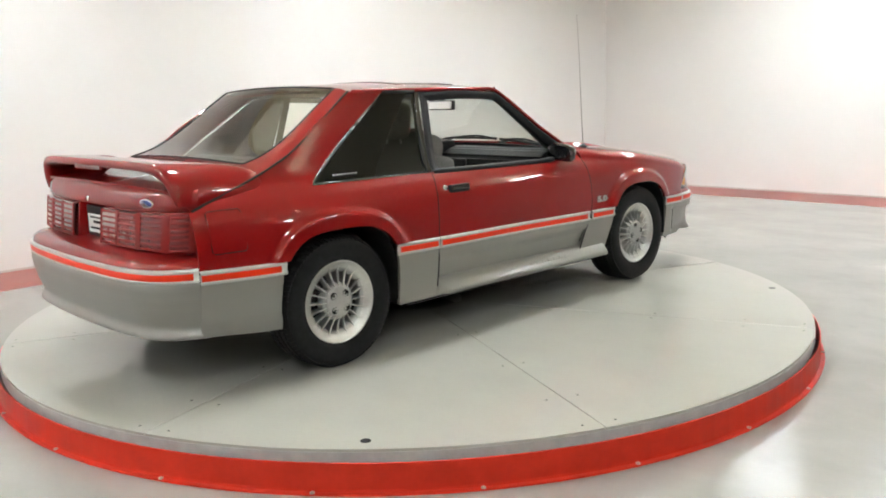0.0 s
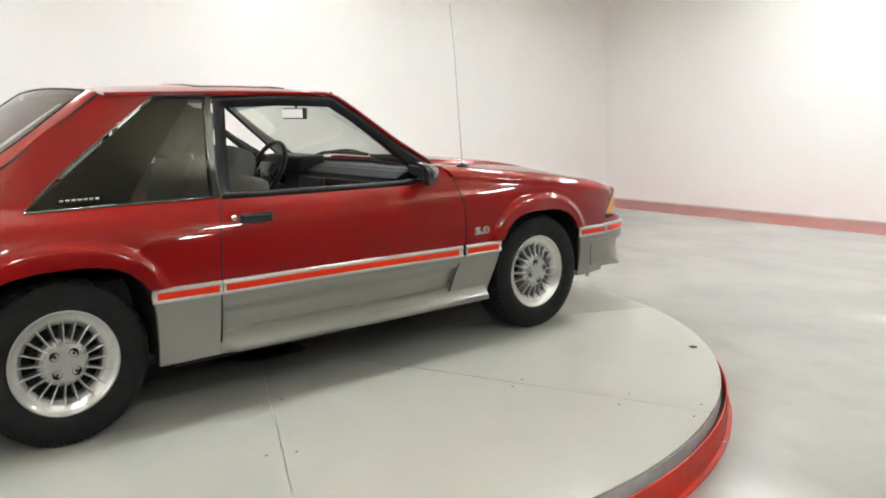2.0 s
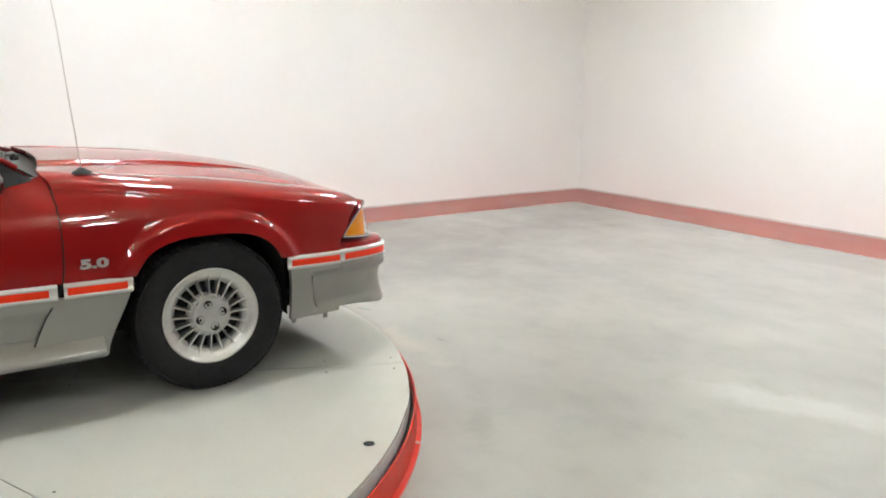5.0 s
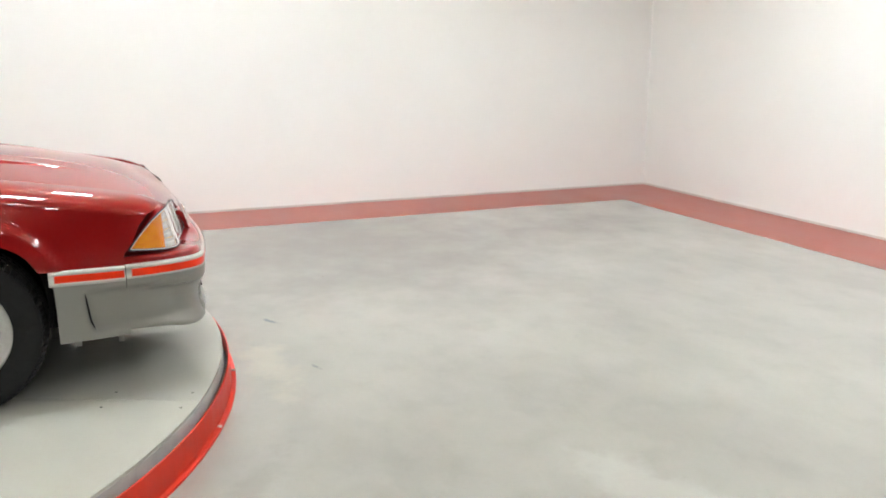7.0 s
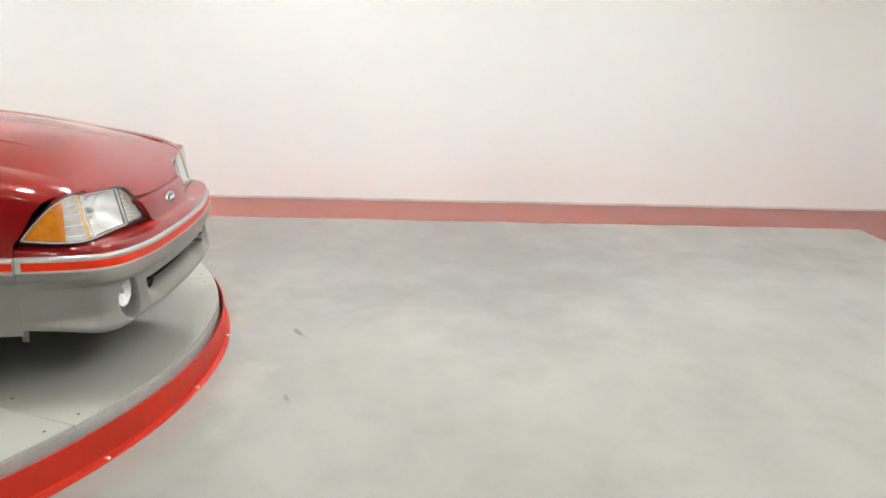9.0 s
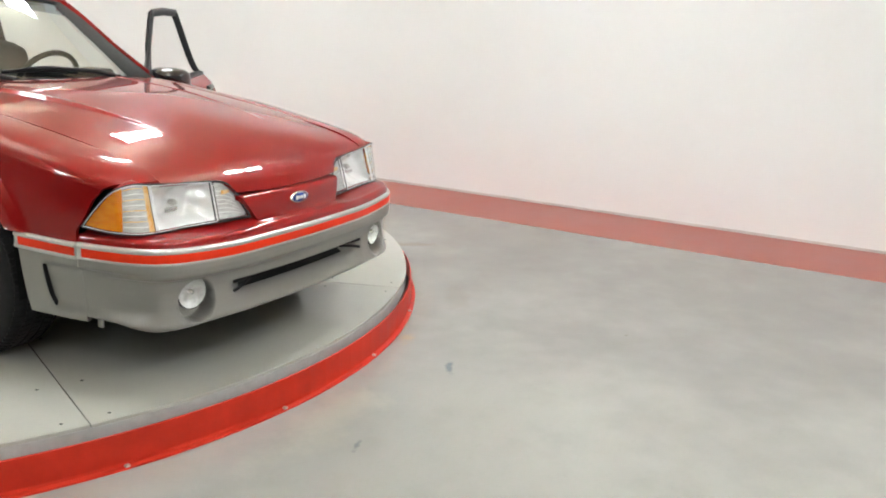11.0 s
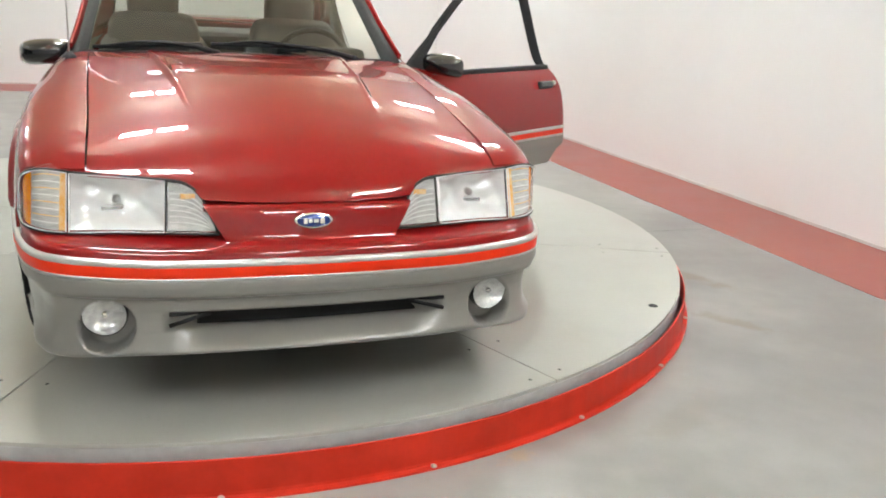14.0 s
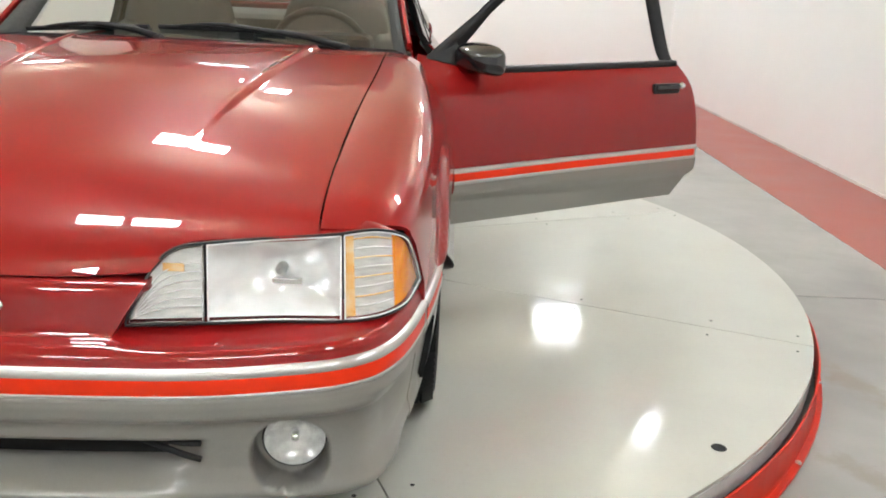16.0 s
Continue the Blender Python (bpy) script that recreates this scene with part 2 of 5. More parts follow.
M_REFLECTOR = mat("lamp_reflector", (0.98, 0.98, 0.97), 0.12, 0.10, coat=1.0, noise_scale=24, vary=0.08, bump=0.8, bump_scale=34, stretch=(1, 1, 2))
M_FOGBOWL = mat("fog_lamp_bowl", (0.72, 0.72, 0.71), 0.2, 0.4, coat=0.5, noise_scale=45, vary=0.25, bump=0.5, bump_scale=55)
M_PALEAMBER = mat("pale_amber_lens", (0.86, 0.70, 0.46), 0.15, coat=1.0, noise_scale=60, vary=0.12, bump=0.5, bump_scale=90)
M_AMBER = mat("amber_lens", (0.90, 0.27, 0.008), 0.15, coat=0.4, noise_scale=60, vary=0.15, bump=0.5, bump_scale=90, stretch=(1, 1, 2.2))
for _a, _lo, _hi in ((M_AMBER, (0.82, 0.19, 0.001, 1), (0.90, 0.34, 0.006, 1)), (M_PALEAMBER, (0.88, 0.40, 0.05, 1), (0.87, 0.70, 0.42, 1))):
    _n = _a.node_tree.nodes
    _m = [n for n in _n if n.type == "MIX"][0]
    _m.inputs[6].default_value, _m.inputs[7].default_value = _lo, _hi
    _t = [n for n in _n if n.type == "TEX_NOISE" and abs(n.inputs["Scale"].default_value - 60) < 1][0]
    _t.inputs["Scale"].default_value, _t.inputs["Detail"].default_value = 34, 2
M_LOUVRE = mat("louvre_red", (0.20, 0.010, 0.009), 0.42, noise_scale=60, vary=0.1, spec=0.2)
M_TAILRED = mat("tail_lens_red", (0.15, 0.022, 0.022), 0.16, coat=0.8, noise_scale=14, vary=0.5, bump=0.3, bump_scale=140, spec=0.3)
M_TAILCLEAR = mat("tail_lens_clear", (0.42, 0.36, 0.34), 0.15, coat=1.0, noise_scale=40, vary=0.2, bump=0.3, bump_scale=140)
M_MIRROR = mat("mirror_glass", (0.30, 0.31, 0.32), 0.02, 1.0)
M_CLOTH = mat("seat_cloth_grey", (0.15, 0.147, 0.138), 0.85, noise_scale=120, vary=0.2, bump=0.5, bump_scale=500, spec=0.2)
M_PLASTICGREY = mat("interior_plastic_grey", (0.07, 0.07, 0.066), 0.6, noise_scale=90, vary=0.15, bump=0.2, bump_scale=600, spec=0.2)
M_DASH = mat("dash_dark", (0.009, 0.009, 0.0095), 0.5, noise_scale=90, vary=0.2, bump=0.3, bump_scale=500, spec=0.15)
M_GLASS = glass("windscreen_glass", (0.84, 0.89, 0.84), 0.0, 0.19)
M_TINT = glass("tinted_glass", (0.20, 0.215, 0.20), 0.0, 0.05)
M_HATCHGLASS = glass("hatch_glass", (0.74, 0.78, 0.74), 0.0, 0.16)
M_LENS = glass("lamp_lens_clear", (0.93, 0.94, 0.93))
M_BLUE = mat("badge_blue", (0.012, 0.03, 0.16), 0.25, coat=1.0)
M_WHITE = mat("white_label", (0.75, 0.75, 0.74), 0.5)
M_WALL = mat("wall_paint_white", (0.81, 0.805, 0.785), 0.55, noise_scale=0.5, vary=0.025, bump=0.12, bump_scale=60)
M_CEIL = mat("ceiling_cream", (0.84, 0.75, 0.53), 0.8, noise_scale=1.0, vary=0.05)
M_DARKWALL = mat("unseen_wall_dark", (0.10, 0.098, 0.092), 0.6, noise_scale=0.6, vary=0.08)
MARKS_SHADE = (
    (-0.44, 2.68, 0.10, 0.022, 0.5, (0.13, 0.15, 0.17), 0.8),
    (0.37, 2.744, 0.06, 0.016, 0.3, (0.14, 0.15, 0.16), 0.7),
    (-1.31, 3.21, 0.02, 0.014, 0.0, (0.16, 0.14, 0.12), 0.7),
    (-0.64, 2.34, 0.10, 0.05, 0.2, (0.42, 0.30, 0.16), 0.5),
    (0.25, 2.55, 0.55, 0.16, 0.05, (0.40, 0.37, 0.30), 0.45),
    (-1.35, 1.85, 0.35, 0.10, 0.9, (0.20, 0.19, 0.17), 0.45),
    (1.45, 2.25, 0.40, 0.12, -0.6, (0.22, 0.21, 0.19), 0.4),
    # Broad darkening: shade and dirt beside the disc, put into the floor colour.
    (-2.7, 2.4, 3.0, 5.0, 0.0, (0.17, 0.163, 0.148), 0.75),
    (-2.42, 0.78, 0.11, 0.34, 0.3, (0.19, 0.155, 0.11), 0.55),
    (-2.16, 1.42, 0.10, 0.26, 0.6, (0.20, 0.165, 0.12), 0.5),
    (-1.35, 2.22, 0.42, 0.11, 0.55, (0.21, 0.180, 0.14), 0.28),
    (2.1, 3.6, 0.7, 0.2, 0.4, (0.44, 0.43, 0.40), 0.4),
)
M_FLOOR = floor_mat("painted_concrete_grey", (0.308, 0.300, 0.277), (0.260, 0.252, 0.232), 0.21, marks=MARKS_SHADE, contrast=1.08)
M_BAND = mat("painted_band_red", (0.295, 0.070, 0.053), 0.34, noise_scale=1.6, vary=0.10, bump=0.05, bump_scale=60, rough_vary=0.04, stretch=(1, 1.6, 1), spec=0.4)
M_TABLE = floor_mat("turntable_paint", (0.425, 0.422, 0.375), (0.40, 0.397, 0.352), 0.085, 0.8, contrast=0.5)
M_TABLEEDGE = mat("rim_grey_paint", (0.40, 0.40, 0.385), 0.5, noise_scale=14, vary=0.12, spec=0.3)
M_SKIRT = mat("skirt_red_paint", (0.50, 0.026, 0.011), 0.45, noise_scale=5, vary=0.18, bump=0.1, bump_scale=30, rough_vary=0.08, spec=0.2)
M_BASE = mat("baseboard_grey", (0.55, 0.52, 0.49), 0.6, noise_scale=3, vary=0.2)
M_JOINT = mat("joint_dark", (0.17, 0.165, 0.15), 0.8, noise_scale=8, vary=0.3)
M_STEEL = mat("screw_steel", (0.5, 0.49, 0.47), 0.35, 0.9)
M_HOLE = mat("hole_dark", (0.02, 0.02, 0.02), 0.7, spec=0.1)
def glowing(name, strength):
    m = bpy.data.materials.new(name)
    m.use_nodes = True
    b = m.node_tree.nodes["Principled BSDF"]
    b.inputs["Base Color"].default_value = (0.9, 0.9, 0.9, 1)
    b.inputs["Emission Color"].default_value = (*LAMP_COLOUR, 1)
    b.inputs["Emission Strength"].default_value = strength
    return m


M_DIFFUSER = glowing("panel_diffuser", 100.0)
M_CEILFILL = glowing("ceiling_fill_glow", 12.0)


# ---- the room ----
X0, X1, Y0, Y1 = -4.087, 17.0, -8.62, 7.84


def slab(name, lo, hi, material, label, category):
    bm = bmesh.new()
    box(bm, [b - a for a, b in zip(lo, hi)], [(a + b) / 2 for a, b in zip(lo, hi)])
    me = bpy.data.meshes.new(name)
    bm.to_mesh(me)
    bm.free()
    me.materials.append(material)
    return tagged(new(name, me), label, category, "", "structure")


slab("floor", (X0 - .2, Y0 - .2, FLOOR_Z - .2), (X1 + .2, Y1 + .2, FLOOR_Z), M_FLOOR, "worn light grey painted concrete studio floor, shade painted in towards the west wall", "floor")
slab("wall_west", (X0 - .2, Y0 - .2, FLOOR_Z), (X0, Y1 + .2, CEIL_Z), M_WALL, "plain white painted studio wall", "wall")
slab("wall_north", (X0, Y1, FLOOR_Z), (X1, Y1 + .2, CEIL_Z), M_WALL, "plain white painted studio wall", "wall")
# Unseen far end of the room, kept dark to hold light off the car's side.
slab("wall_east", (X1, Y0 - .2, FLOOR_Z), (X1 + .2, Y1 + .2, CEIL_Z), M_DARKWALL, "unseen dark grey wall, added to dim the car flank", "wall")
slab("wall_south", (X0, Y0 - .2, FLOOR_Z), (X1, Y0, CEIL_Z), M_WALL, "plain white painted studio wall", "wall")
slab("ceiling", (X0 - .2, Y0 - .2, CEIL_Z), (X1 + .2, Y1 + .2, CEIL_Z + .2), M_CEIL, "cream painted studio ceiling", "ceiling")
BAND = 0.845
slab("trim_west", (X0, Y0, FLOOR_Z - .01), (X0 + BAND, Y1 - BAND, FLOOR_Z + .0012), M_BAND, "faded red painted border along the floor edge", "floor border")
slab("trim_south", (X0 + BAND, Y0, FLOOR_Z - .01), (X1, Y0 + BAND, FLOOR_Z + .0012), M_BAND, "faded red painted border along the floor edge", "floor border")
slab("trim_north", (X0, Y1 - BAND, FLOOR_Z - .01), (X1, Y1, FLOOR_Z + .0012), M_BAND, "faded red painted border along the floor edge", "floor border")
slab("baseboard_west", (X0, Y0, FLOOR_Z + .0015), (X0 + .010, Y1, FLOOR_Z + .020), M_BASE, "thin grey strip at the foot of the wall", "baseboard")
slab("baseboard_north", (X0 + .010, Y1 - .010, FLOOR_Z + .0015), (X1, Y1, FLOOR_Z + .020), M_BASE, "thin grey strip at the foot of the wall", "baseboard")
slab("baseboard_south", (X0 + .010, Y0, FLOOR_Z + .0015), (X1, Y0 + .010, FLOOR_Z + .020), M_BASE, "thin grey strip at the foot of the wall", "baseboard")
slab("floor_joint", (X0 + BAND, -.168, FLOOR_Z - .002), (-2.44, -.162, FLOOR_Z + .0012), M_JOINT, "thin dark joint across the concrete floor", "floor joint")

for k, (x, y) in enumerate(LAMPS):
    lamp = thing("ceiling_light", "white hanging light fitting with two glowing diffusers", "ceiling light", (x, y, LAMP_Z), "hanging ceiling lights")
    bm = bmesh.new()
    for dx, dy, sx, sy in ((-.30, 0, .02, .38), (.30, 0, .02, .38), (0, -.18, .58, .02), (0, .18, .58, .02), (0, 0, .05, .34)):
        box(bm, (sx, sy, .05), (dx, dy, -.025))
    part("frame", bm, M_WHITE, lamp)
    bm = bmesh.new()
    for dx in (-.157, .157):
        box(bm, (.26, .33, .008), (dx, 0, -.03))
    part("diffuser", bm, M_DIFFUSER, lamp, "glowing white diffuser")
    # Added upward glow, there to brighten the ceiling that the hood reflects.
    bm = bmesh.new()
    box(bm, (.50, .28, .006), (0, 0, .004))
    part("ceiling_fill", bm, M_CEILFILL, lamp, "added upward glow that brightens the ceiling")
    for dx in (-.24, .24):
        bm = bmesh.new()
        tube(bm, [(dx, 0, 0), (dx, 0, CEIL_Z - LAMP_Z)], .004, 6)
        part("hanger", bm, M_STEEL, lamp)

# ---- the turntable ----
TC, TR = (0.027, -0.092), 2.4146
table = thing("turntable", "round grey painted car turntable with a red skirt", "turntable", (TC[0], TC[1], 0))


def wedge(a0, a1, q0, q1, r, z0, z1, seg=20):
    """One plate of the disc between two joints that run from the inner points q0, q1 to the rim."""
    bm = bmesh.new()
    gap = 0.0025
    rim = [(r * math.cos(lerp(a0, a1, k / seg)), r * math.sin(lerp(a0, a1, k / seg))) for k in range(seg + 1)]
    n0, n1 = Vector((-math.sin(a0), math.cos(a0))) * gap, Vector((math.sin(a1), -math.cos(a1))) * gap
    rim[0] = (rim[0][0] + n0.x, rim[0][1] + n0.y)
    rim[-1] = (rim[-1][0] + n1.x, rim[-1][1] + n1.y)
    out = [(q1[0] + n1.x, q1[1] + n1.y), (q0[0] + n0.x, q0[1] + n0.y)] + rim
    prism(bm, out, "z", z0, z1)
    return flat(bm)


JOINTS = [22.0, 66.8, 111.5, 157.8, 203.0, 246.5, 291.5, 336.2]


def inner(k):
    a = math.radians(22.5 + 45 * (k % 8))
    return (.34 * math.cos(a), .34 * math.sin(a))


for k in range(8):
    a0, a1 = math.radians(JOINTS[k]), math.radians(JOINTS[(k + 1) % 8] + (360 if k == 7 else 0))
    part("plate", wedge(a0, a1, inner(k), inner(k + 1), TR, -0.012, 0.0), M_TABLE, table)
bm = bmesh.new()
lathe(bm, [(0.3, -.0135), (TR - .002, -.0135), (TR + .002, -.012), (TR + .003, -.070), (TR - .01, -.074), (0.3, -.074)], 160)
part("edge_ring", flat(bm), M_TABLEEDGE, table, "grey metal edge under the plates")
bm = bmesh.new()
lathe(bm, [(TR - .05, -.075), (TR - .05, FLOOR_Z + .001)], 120)
part("core", bm, M_HOLE, table, "dark drum in the gap under the disc")
bm = bmesh.new()
lathe(bm, [(TR + .022, -.110), (TR + .022, -.046), (TR + .025, -.042), (TR + .030, -.044), (TR + .033, FLOOR_Z + .018), (TR + .036, FLOOR_Z + .009), (TR + .054, FLOOR_Z + .006), (TR + .056, FLOOR_Z + .0005)], 160)
part("skirt", flat(bm), M_SKIRT, table, "bright red painted steel skirt")
for k in range(24):
    a = math.radians(9 + 15 * k)
    bm = bmesh.new()
    lathe(bm, [(0.010, 0), (0.010, .004), (0.006, .007), (0.0005, .008)], 10)
    o = part("screw", bm, M_STEEL, table)
    o.location = ((TR + .044) * math.cos(a), (TR + .044) * math.sin(a), FLOOR_Z + .0065)
for k in range(4):
    a = math.radians((45.2, 135.3, 225, 313.5)[k])
    bm = bmesh.new()
    lathe(bm, [(0.0005, .0006), (0.014, .0008), (0.018, .0018), (0.0205, .0014), (0.0215, .0002)], 20)
    o = part("plug", bm, M_HOLE, table, "dark plugged lifting hole")
    o.location = (2.336 * math.cos(a), 2.336 * math.sin(a), 0)
for k in range(8):
    a = math.radians(JOINTS[k])
    for r in (0.95, 1.55, 2.05, 2.36):
        for s in (-1, 1):
            bm = bmesh.new()
            lathe(bm, [(0.0005, .0008), (0.0045, .0008), (0.006, .0002)], 10)
            o = part("plate_screw", bm, M_HOLE, table)
            off = .055 + .01 * ((k * 3 + int(r * 10)) % 3)
            o.location = (r * math.cos(a) - s * off * math.sin(a), r * math.sin(a) + s * off * math.cos(a), 0)

# ---- the car: side surface ----
PLAN = curve((-2.3, .76), (-2.0, .832), (-1.6, .868), (-1.2, .884), (-.65, .884), (0, .879), (.7, .867), (1.28, .858), (1.65, .835), (1.9, .803), (2.05, .767))
TUMBLE = curve((.2, 0), (.54, 0), (.62, .003), (.70, .012), (.78, .030), (.84, .060), (.89, .105), (.92, .135), (.96, .155), (1.05, .185), (1.20, .228), (1.35, .272))
STRIPE_Z = curve((-2.35, .607), (-1.98, .592), (-1.6, .579), (-.93, .567), (-.65, .562), (0, .557), (.7, .545), (1.6, .539), (1.87, .532), (2.3, .522))
ARCHES = {"rear": (-1.275, .345, .35, .340), "front": (1.281, .332, .35, .325)}
ARCH_N = 3.0


def arch_rho(y, z):
    """How far outside the nearer wheel opening, 0 on its edge."""
    best = np.full(np.broadcast(y, z).shape, 9.0)
    for c, a, zc, b in ARCHES.values():
        r = (np.abs((y - c) / a)**2.4 + (np.maximum(z - zc, 0) / b)**2.4)**(1 / 2.4) - 1
        best = np.minimum(best, r)
    return best


def side(y, z):
    y, z = np.asarray(y, float), np.asarray(z, float)
    flare = .019 * (1 - smooth(.20, .30, arch_rho(y, z))) * smooth(.50, .56, z) * (z < .9)
    return PLAN(y) - TUMBLE(z) + flare


def low_edge(y):
    z = STRIPE_Z(y)
    for c, a, zc, b in ARCHES.values():
        u = np.clip(np.abs((y - c) / a), 0, 1)
        z = np.where(u < 1, np.maximum(z, zc + b * (1 - u**ARCH_N)**(1 / ARCH_N)), z)
    return z


def arch_y(which, s, z):
    c, a, zc, b = ARCHES[which]
    u = np.clip((z - zc) / b, 0, 1)
    y = c + s * a * (1 - u**ARCH_N)**(1 / ARCH_N)
    if which == "front" and s < 0:
        y = y - .095 * smooth(.50, .23, z)
    if which == "front" and s > 0:
        y = y + .026 * smooth(.62, .47, z)
    return y


def arch_columns(which):
    c, a, _, _ = ARCHES[which]
    th = np.linspace(-math.pi / 2, math.pi / 2, 41)
    return c + a * np.sin(th)


DOOR_FRONT = curve((.28, .575), (.42, .635), (.52, .698), (.62, .715), (.72, .718), (.82, .714), (.90, .702), (.95, .675))
DOOR_REAR = curve((.28, -.668), (.56, -.650), (.80, -.622), (.90, -.588))
BELT_Z = curve((-.66, .897), (0, .888), (.38, .884), (.52, .900), (.68, .940))
CUT_Y = curve((.835, -1.985), (.93, -1.735), (1.019, -1.475), (1.18, -1.243), (1.325, -1.005))
QGLASS_Y = curve((.90, -1.358), (1.05, -1.175), (1.20, -.965), (1.322, -.788))
FENDER_Z = curve((.55, .957), (.8, .944), (1.02, .919), (1.35, .884), (1.68, .834), (1.95, .786), (2.03, .758), (2.09, .722))


def hood_x(y):
    return lerp(.638, .600, smooth(.6, 2.05, y))


car = thing("sports_coupe", "red and grey hatchback coupe, driver door open, on the turntable", "car")


def both(fn):
    for s in (1, -1):
        fn(s)


def mirror(P, s):
    P = np.array(P, float)
    P[..., 0] *= s
    return P


def stack(x, y, z):
    x, y, z = np.broadcast_arrays(x, y, z)
    return np.stack([x, y, z], axis=-1)


def moulding(s, y0, y1, parent, red_gap=(0, 0)):
    """Silver strip over an orange-red stripe along the side."""
    y = np.linspace(y0, y1, max(6, int((y1 - y0) / .03)))
    def rows(items):
        return stack(np.stack([PLAN(y) + d for d, _ in items], 1), np.stack([y] * len(items), 1), np.stack([STRIPE_Z(y) + h for _, h in items], 1))
    st = part("side_moulding", sheet(mirror(rows([(-.002, .001), (.006, -.001), (.010, -.008), (.010, -.015), (.006, -.018), (.006, -.044), (.009, -.046), (.010, -.054), (.004, -.060)]), s), .006), M_SILVER, parent, "silver grey moulding strip")
    y = np.linspace(y0 + red_gap[0], y1 - red_gap[1], len(y))
    part("stripe", sheet(mirror(rows([(.0085, -.0165), (.0092, -.024), (.0092, -.038), (.0085, -.0455)]), s), .002), M_STRIPE, st, "orange-red stripe inlay")


SCOOP_Y = curve((.24, 1.790), (.283, 1.768), (.33, 1.750), (.44, 1.741), (.50, 1.741))


def hollow(z):
    """Depth of the long side scoop ahead of the front wheel."""
    return .015 * smooth(.448, .434, z) * smooth(.258, .305, z)


def fender(s):
    cols = np.unique(np.round(np.concatenate([np.linspace(.70, .94, 12), arch_columns("front"), np.linspace(1.60, 1.93, 20)]), 5))
    lows = np.linspace(0, 1, 16)
    crown = np.linspace(0, math.pi / 2, 12)[1:]
    rows = []
    for v in lows:
        z0 = lerp(.53, .87, v)
        y = cols + (DOOR_FRONT(z0) + .005 - .70) * (1 - smooth(.70, 1.0, cols)) + (curve((.53, 1.894), (.60, 1.894), (.647, 1.912), (.721, 1.936), (.817, 1.958), (.87, 1.978))(z0) - 1.93) * smooth(1.62, 1.93, cols)
        z = lerp(low_edge(y), FENDER_Z(y) - .075, v)
        rows.append(stack(side(y, z), y, z))
    for a in crown:
        z0 = .87 + .08 * math.sin(a)
        y = cols + (DOOR_FRONT(z0) + .005 - .70) * (1 - smooth(.70, 1.0, cols)) + (lerp(1.980, 2.068, math.sin(a)**1.5) - 1.93) * smooth(1.62, 1.93, cols)
        zt = FENDER_Z(y) - .075
        xo = side(y, zt)
        xi = hood_x(y) + .003
        z = zt + .075 * math.sin(a)**.9
        rows.append(stack(xi + (xo - xi) * math.cos(a)**.8, y, z))
    f = part("front_fender", sheet(mirror(np.stack(rows, 1), s), .012), M_RED, car)
    # lower grey pieces before and behind the wheel
    def low(name, ya, yb, zb, u=8, v=10):
        rows = []
        for k in range(v + 1):
            w = k / v
            z0 = lerp(zb, .47, w)
            y = np.linspace(ya(z0), yb(z0), u)
            z = lerp(zb, STRIPE_Z(y) - .056, w)
            rows.append(stack(PLAN(y) + .004 - .020 * ((.5 - z) / .27)**2, y, z))
        return part(name, sheet(mirror(np.stack(rows, 1), s), .02), M_GREY, f, "grey lower body cladding")
    low("fender_skirt", lambda z: DOOR_FRONT(z) + .006, lambda z: arch_y("front", -1, z), .236)
    rows = []
    for w in np.linspace(0, 1, 26):
        z0 = lerp(.243, .47, w)
        yc = float(SCOOP_Y(z0))
        y = np.concatenate([np.linspace(float(arch_y("front", 1, z0)), yc - .002, 6), np.linspace(yc + .002, 1.894, 14)])
        z = lerp(.243, STRIPE_Z(y) - .056, w)
        rows.append(stack(PLAN(y) + .004 - .032 * ((.5 - z) / .27)**2 - smooth(yc - .002, yc + .002, y) * hollow(z), y, z))
    part("fender_skirt", sheet(mirror(np.stack(rows, 1), s), .02), M_GREY, f, "grey lower cladding with a shallow side scoop")
    moulding(s, .708, float(arch_y("front", -1, .50)), f, (.012, .02))
    moulding(s, float(arch_y("front", 1, .50)) - .004, 1.894, f, (.02, .004))
    # dark rim along the wheel opening
    c, a, zc, b = ARCHES["front"]
    th = np.linspace(-.1, math.pi + .1, 40)
    y = c + a * np.sign(np.cos(th)) * np.abs(np.cos(th))**(2 / ARCH_N)
    z = zc + b * np.sign(np.sin(th)) * np.abs(np.sin(th))**(2 / ARCH_N)
    P = np.stack([stack(np.full(40, xx) * s, y, z) for xx in (.50, .60, .70, .80, .838)], 1)
    part("wheel_well", sheet(P, 0), M_DARK, f, "black wheel well liner")
    if s > 0:
        # engine badge: bars and digits of polished metal
        cu = bpy.data.curves.new("badge", "FONT")
        cu.body, cu.size, cu.extrude, cu.align_x, cu.offset, cu.shear = "5.0", .048, .003, "CENTER", .0022, .0
        ob = new("tmp_badge", cu)
        dg = bpy.context.evaluated_depsgraph_get()
        me = bpy.data.meshes.new_from_object(ob.evaluated_get(dg))
        bpy.data.objects.remove(ob)
        bm = bmesh.new()
        bm.from_mesh(me)
        bmesh.ops.transform(bm, matrix=Matrix.Translation((.8660, .824, .594)) @ Matrix.Rotation(radians(90), 4, "Z") @ Matrix.Rotation(radians(90), 4, "X") @ Matrix.Diagonal((1.75, 1, 1, 1)), verts=bm.verts)
        part("engine_badge", flat(bm), M_ALLOYPAINT, f, "chrome 5.0 badge")


both(fender)


